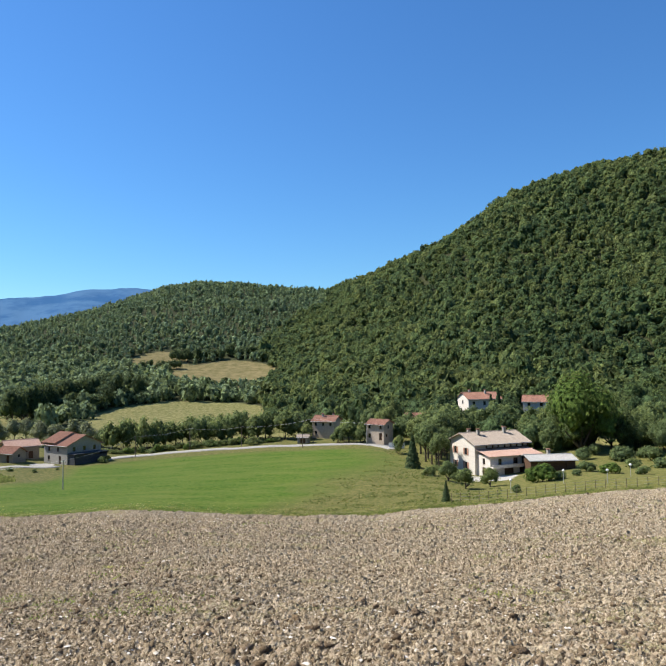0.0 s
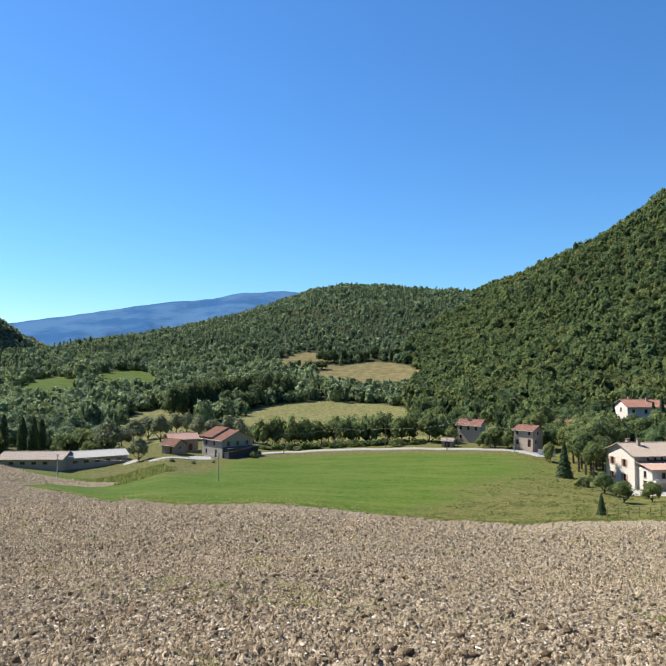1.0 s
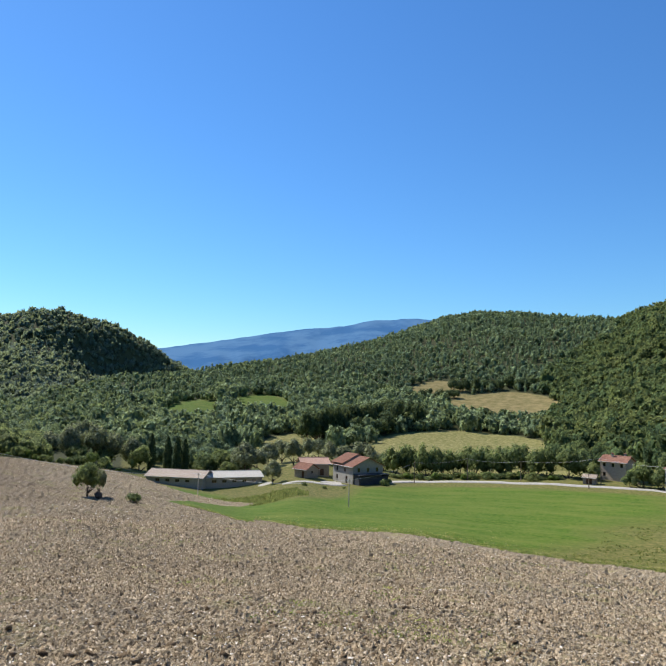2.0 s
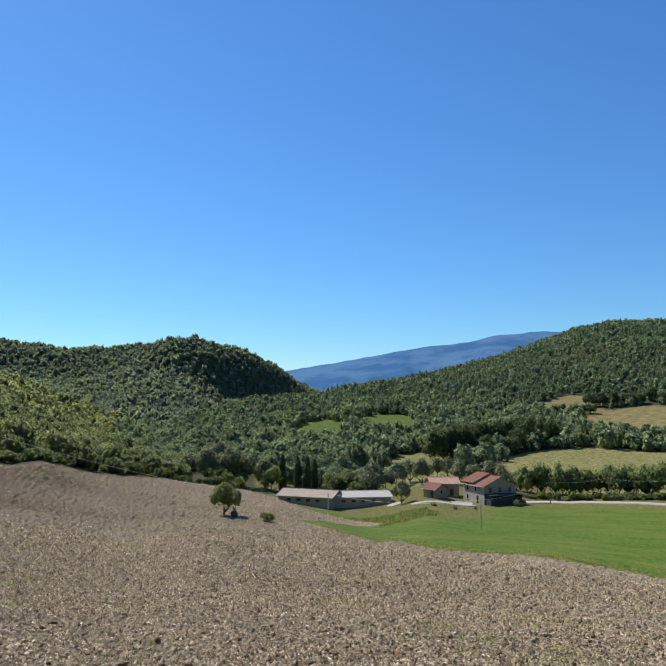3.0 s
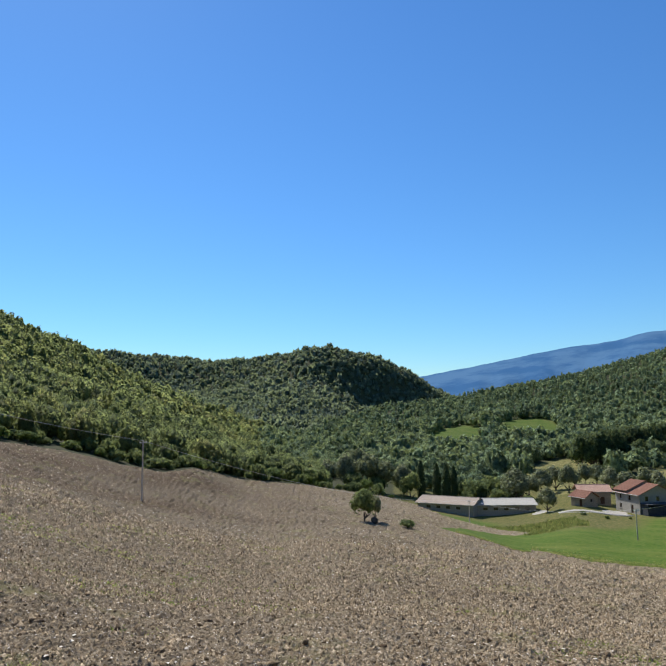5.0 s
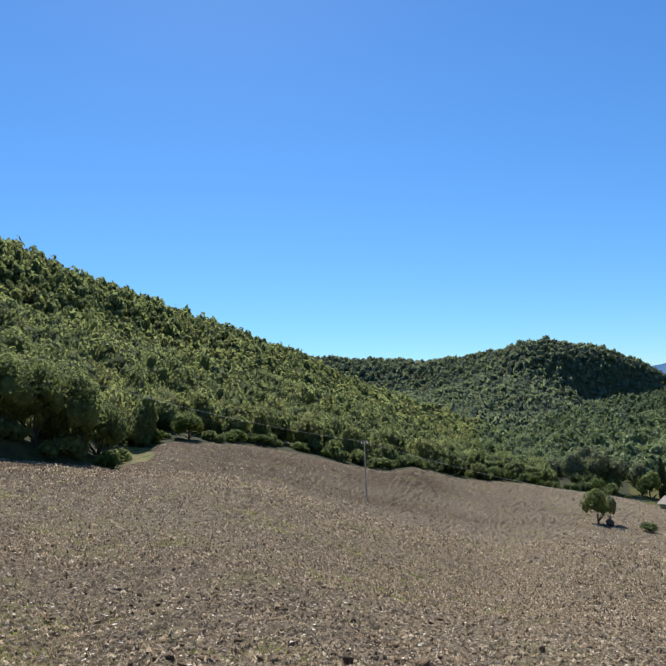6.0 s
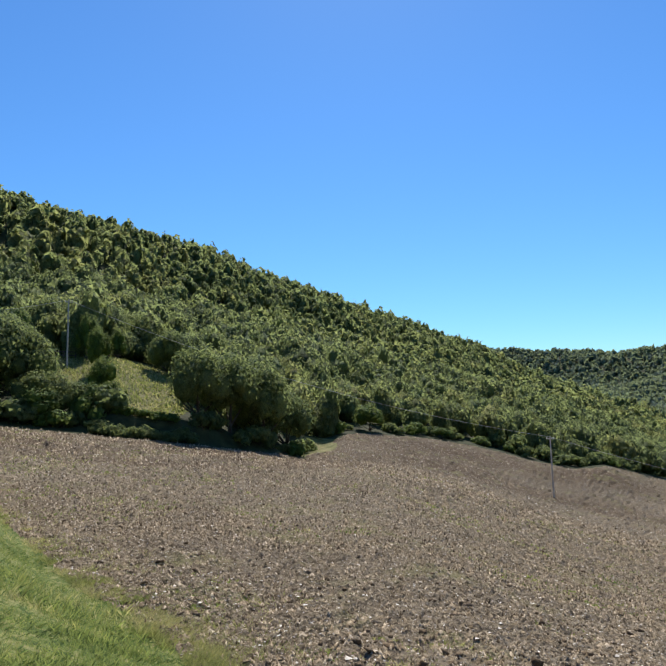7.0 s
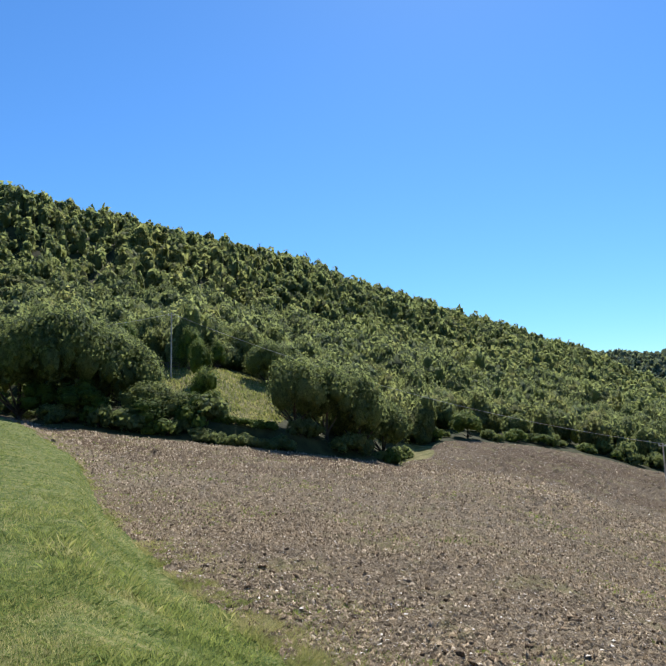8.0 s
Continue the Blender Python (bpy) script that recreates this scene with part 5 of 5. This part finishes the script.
def lumps(name, label, category, n, r0, r1, size, material, seed, power=1.0, flat=0.7, grow=0.0035, sink=0.25, shape="half"):
    rng = np.random.default_rng(seed)
    x, y, r = scatter_field(rng, n, r0, r1, power)
    s = np.maximum(size[0] * (size[1] / size[0]) ** (rng.random(len(x)) ** 1.6), grow * r * rng.uniform(0.5, 1.0, len(x)))
    z = land(x, y) + bump_height(x, y) + s * sink
    k = len(x)
    SV, SF = {"round": (ICO_V, ICO_F), "half": (HALF_V, HALF_F), "peak": (PEAK_V, PEAK_F)}[shape]
    n = len(SV)
    jig = rng.uniform(0.55, 1.5, (k, n, 1))
    base = (SV[None] + rng.normal(0, 0.22, (k, n, 3))) * jig * s[:, None, None] * np.stack([rng.uniform(0.75, 1.4, k), rng.uniform(0.75, 1.4, k), rng.uniform(0.55, 1.1, k) * flat], 1)[:, None, :]
    a = rng.uniform(0, 6.28, k)[:, None]
    V = np.stack([base[..., 0] * np.cos(a) - base[..., 1] * np.sin(a) + x[:, None], base[..., 0] * np.sin(a) + base[..., 1] * np.cos(a) + y[:, None], base[..., 2] + z[:, None]], -1).reshape(-1, 3)
    F = (SF[None] + (np.arange(k) * n)[:, None, None]).reshape(-1, 3)
    tagged(new(name, build_mesh(name, V, tris=F, material=material)), label, category, kind="stuff")


lumps("soil_clods", "rough brown clods of ploughed earth", "soil", 82000, 6.4, 24, (0.011, 0.042), SOIL, 1, 0.85, 1.3, 0.0011, 0.15)
lumps("small_clods", "rough brown clods of ploughed earth", "soil", 116000, 18, 75, (0.022, 0.05), SOIL, 14, 0.85, 1.6, 0.00155, 0.15, "peak")
lumps("distant_clods", "rough brown clods of ploughed earth", "soil", 46000, 60, 190, (0.05, 0.11), SOIL, 4, 0.8, 1.6, 0.0010, 0.15, "peak")
lumps("large_clods", "large dark clods of turned earth", "soil", 1500, 6.5, 40, (0.03, 0.08), DARK_SOIL, 2, 1.0, 0.8, 0.0016, shape="round")
lumps("field_stones", "small pale stones on the soil", "stone", 7500, 6.5, 90, (0.011, 0.034), PALE_STONE, 3, 0.75, 0.55, 0.0012, 0.7)


def grass(name, label, n, where, tall, width, seed, material, lean=0.4, single=False):
    rng = np.random.default_rng(seed)
    x, y = where(rng, n)
    k = len(x)
    r = np.hypot(x, y)
    z = land(x, y) - 0.02 + fbm(x / 0.8, y / 0.8, 3, 41) * 0.08 * (covers(x, y)["bank"] > 0.5) * np.clip((r - 2) / 3, 0, 1)
    h = rng.uniform(*tall, k) * (0.6 + 0.9 * vnoise(x / 0.7, y / 0.7, 3))
    a = rng.uniform(0, 6.28, k)
    w = width * np.maximum(1, r / 10)
    dx, dy = np.cos(a) * w, np.sin(a) * w
    lx, ly = rng.normal(0, lean, k) * h, rng.normal(0, lean, k) * h
    V = np.stack([np.stack([x - dx, y - dy, z], 1), np.stack([x + dx, y + dy, z], 1), np.stack([x + lx * 0.4 + dx * 0.6, y + ly * 0.4 + dy * 0.6, z + h * 0.62], 1), np.stack([x + lx, y + ly, z + h], 1)], 1).reshape(-1, 3)
    i = (np.arange(k) * 4)[:, None]
    F = i + np.array([0, 1, 3]) if single else np.concatenate([i + np.array([0, 1, 2]), i + np.array([0, 2, 3])])
    tint = np.repeat(np.clip(0.38 + fbm(x / 1.1, y / 1.1, 4, 77) * 2.0 + rng.normal(0, 0.15, k), 0, 1), 4)
    tagged(new(name, build_mesh(name, V, tris=F, material=material, floats={"tint": tint})), label, "grass", kind="stuff")


def on_bank(rng, n):
    az = rng.uniform(-117, -83, n)
    r = 4.2 * (60 / 4.2) ** (rng.random(n) ** 1.2)
    x, y = r * np.sin(np.radians(az)), r * np.cos(np.radians(az))
    ok = covers(x, y)["bank"] + rng.normal(0, 0.12, n) > 0.5
    return x[ok], y[ok]


def on_bank_patches(rng, n):
    x, y = on_bank(rng, n * 3)
    ok = fbm(x / 1.1, y / 1.1, 3, 91) > 0.06
    return x[ok], y[ok]


def in_weedy_spots(rng, n):
    az = rng.uniform(-112, 30, n)
    r = 6.8 * (70 / 6.8) ** rng.random(n)
    x, y = r * np.sin(np.radians(az)), r * np.cos(np.radians(az))
    ok = (fbm(x / 3.2, y / 3.2, 4, 63) > np.interp(az, [-60, -30], [0.06, 0.15])) & (covers(x, y)["plough"] > 0.5)
    return x[ok], y[ok]


def on_meadow(rng, n):
    az, r = rng.uniform(-104, -91.5, n), rng.uniform(71, 102, n)
    x, y = r * np.sin(np.radians(az)), r * np.cos(np.radians(az))
    ok = covers(x, y)["hay"] > 0.4
    return x[ok], y[ok]


def on_fringe(rng, n):
    az = rng.uniform(-114, -82, n)
    r = along(BANK_EDGE, az, 1) * (0.97 + rng.exponential(0.10, n))
    x, y = r * np.sin(np.radians(az)), r * np.cos(np.radians(az))
    ok = fbm(x / 0.9, y / 0.9, 3, 29) > -0.06
    return x[ok], y[ok]


def along_edges(rng, n):
    az = rng.uniform(-36, 30, n)
    r = along(FIELD_EDGE, az, 1) + rng.exponential(2.5, n)
    r = np.where(az < -30, np.interp(az, [-37.6, -32, -30], [118, 110, 109]) + rng.exponential(1.0, n), r)
    return r * np.sin(np.radians(az)), r * np.cos(np.radians(az))


grass("bank_grass", "long green and straw-coloured grass on a bank", 170000, on_bank, (0.03, 0.08), 0.004, 5, GRASS, 0.4, True)
grass("bank_weeds", "low leafy weeds among the grass", 80000, on_bank, (0.02, 0.055), 0.011, 8, WEED, 1.3)
grass("tall_grass", "tufts of long grass on the bank", 9000, on_bank_patches, (0.07, 0.15), 0.003, 9, GRASS, 0.4)
grass("field_weeds", "sparse green weeds in the ploughed soil", 150000, in_weedy_spots, (0.02, 0.08), 0.014, 6, GRASS, 0.9)
grass("edge_grass", "rough grass along the field's edge", 20000, along_edges, (0.05, 0.16), 0.008, 7, GRASS)


def on_pasture(rng, n):
    az, r = rng.uniform(-10, 14, n), 96 * (185 / 96) ** rng.random(n)
    x, y = r * np.sin(np.radians(az)), r * np.cos(np.radians(az))
    c = covers(x, y)
    ok = (c["dry"] > 0.5) & (c["green"] < 0.5) & (c["plough"] < 0.3) & (fbm(x / 2.5, y / 2.5, 3, 17) > 0.0)
    return x[ok], y[ok]


def on_rough_strip(rng, n):
    az, r = rng.uniform(-33.8, -25.5, n), rng.uniform(150, 178, n)
    x, y = r * np.sin(np.radians(az)), r * np.cos(np.radians(az))
    ok = (covers(x, y)["plough"] < 0.3) & (blob(az, r, -29.8, 164, 4.2, 13) + fbm(x / 4, y / 4, 3, 23) > 0.5)
    return x[ok], y[ok]


grass("tall_weeds", "strip of tall yellow-green weeds beside the farm track", 7000, on_rough_strip, (0.2, 0.55), 0.008, 16, PASTURE, 0.3)
grass("pasture_grass", "uneven tussocks of rough yellow-green pasture", 26000, on_pasture, (0.06, 0.22), 0.010, 15, PASTURE, 0.8)
grass("meadow_grass", "dry uncut grass on a terrace meadow", 9000, on_meadow, (0.12, 0.4), 0.010, 12, STRAW)
grass("fringe_grass", "thin dry grass creeping over the soil", 64000, on_fringe, (0.03, 0.10), 0.008, 13, STRAW, 1.0, True)
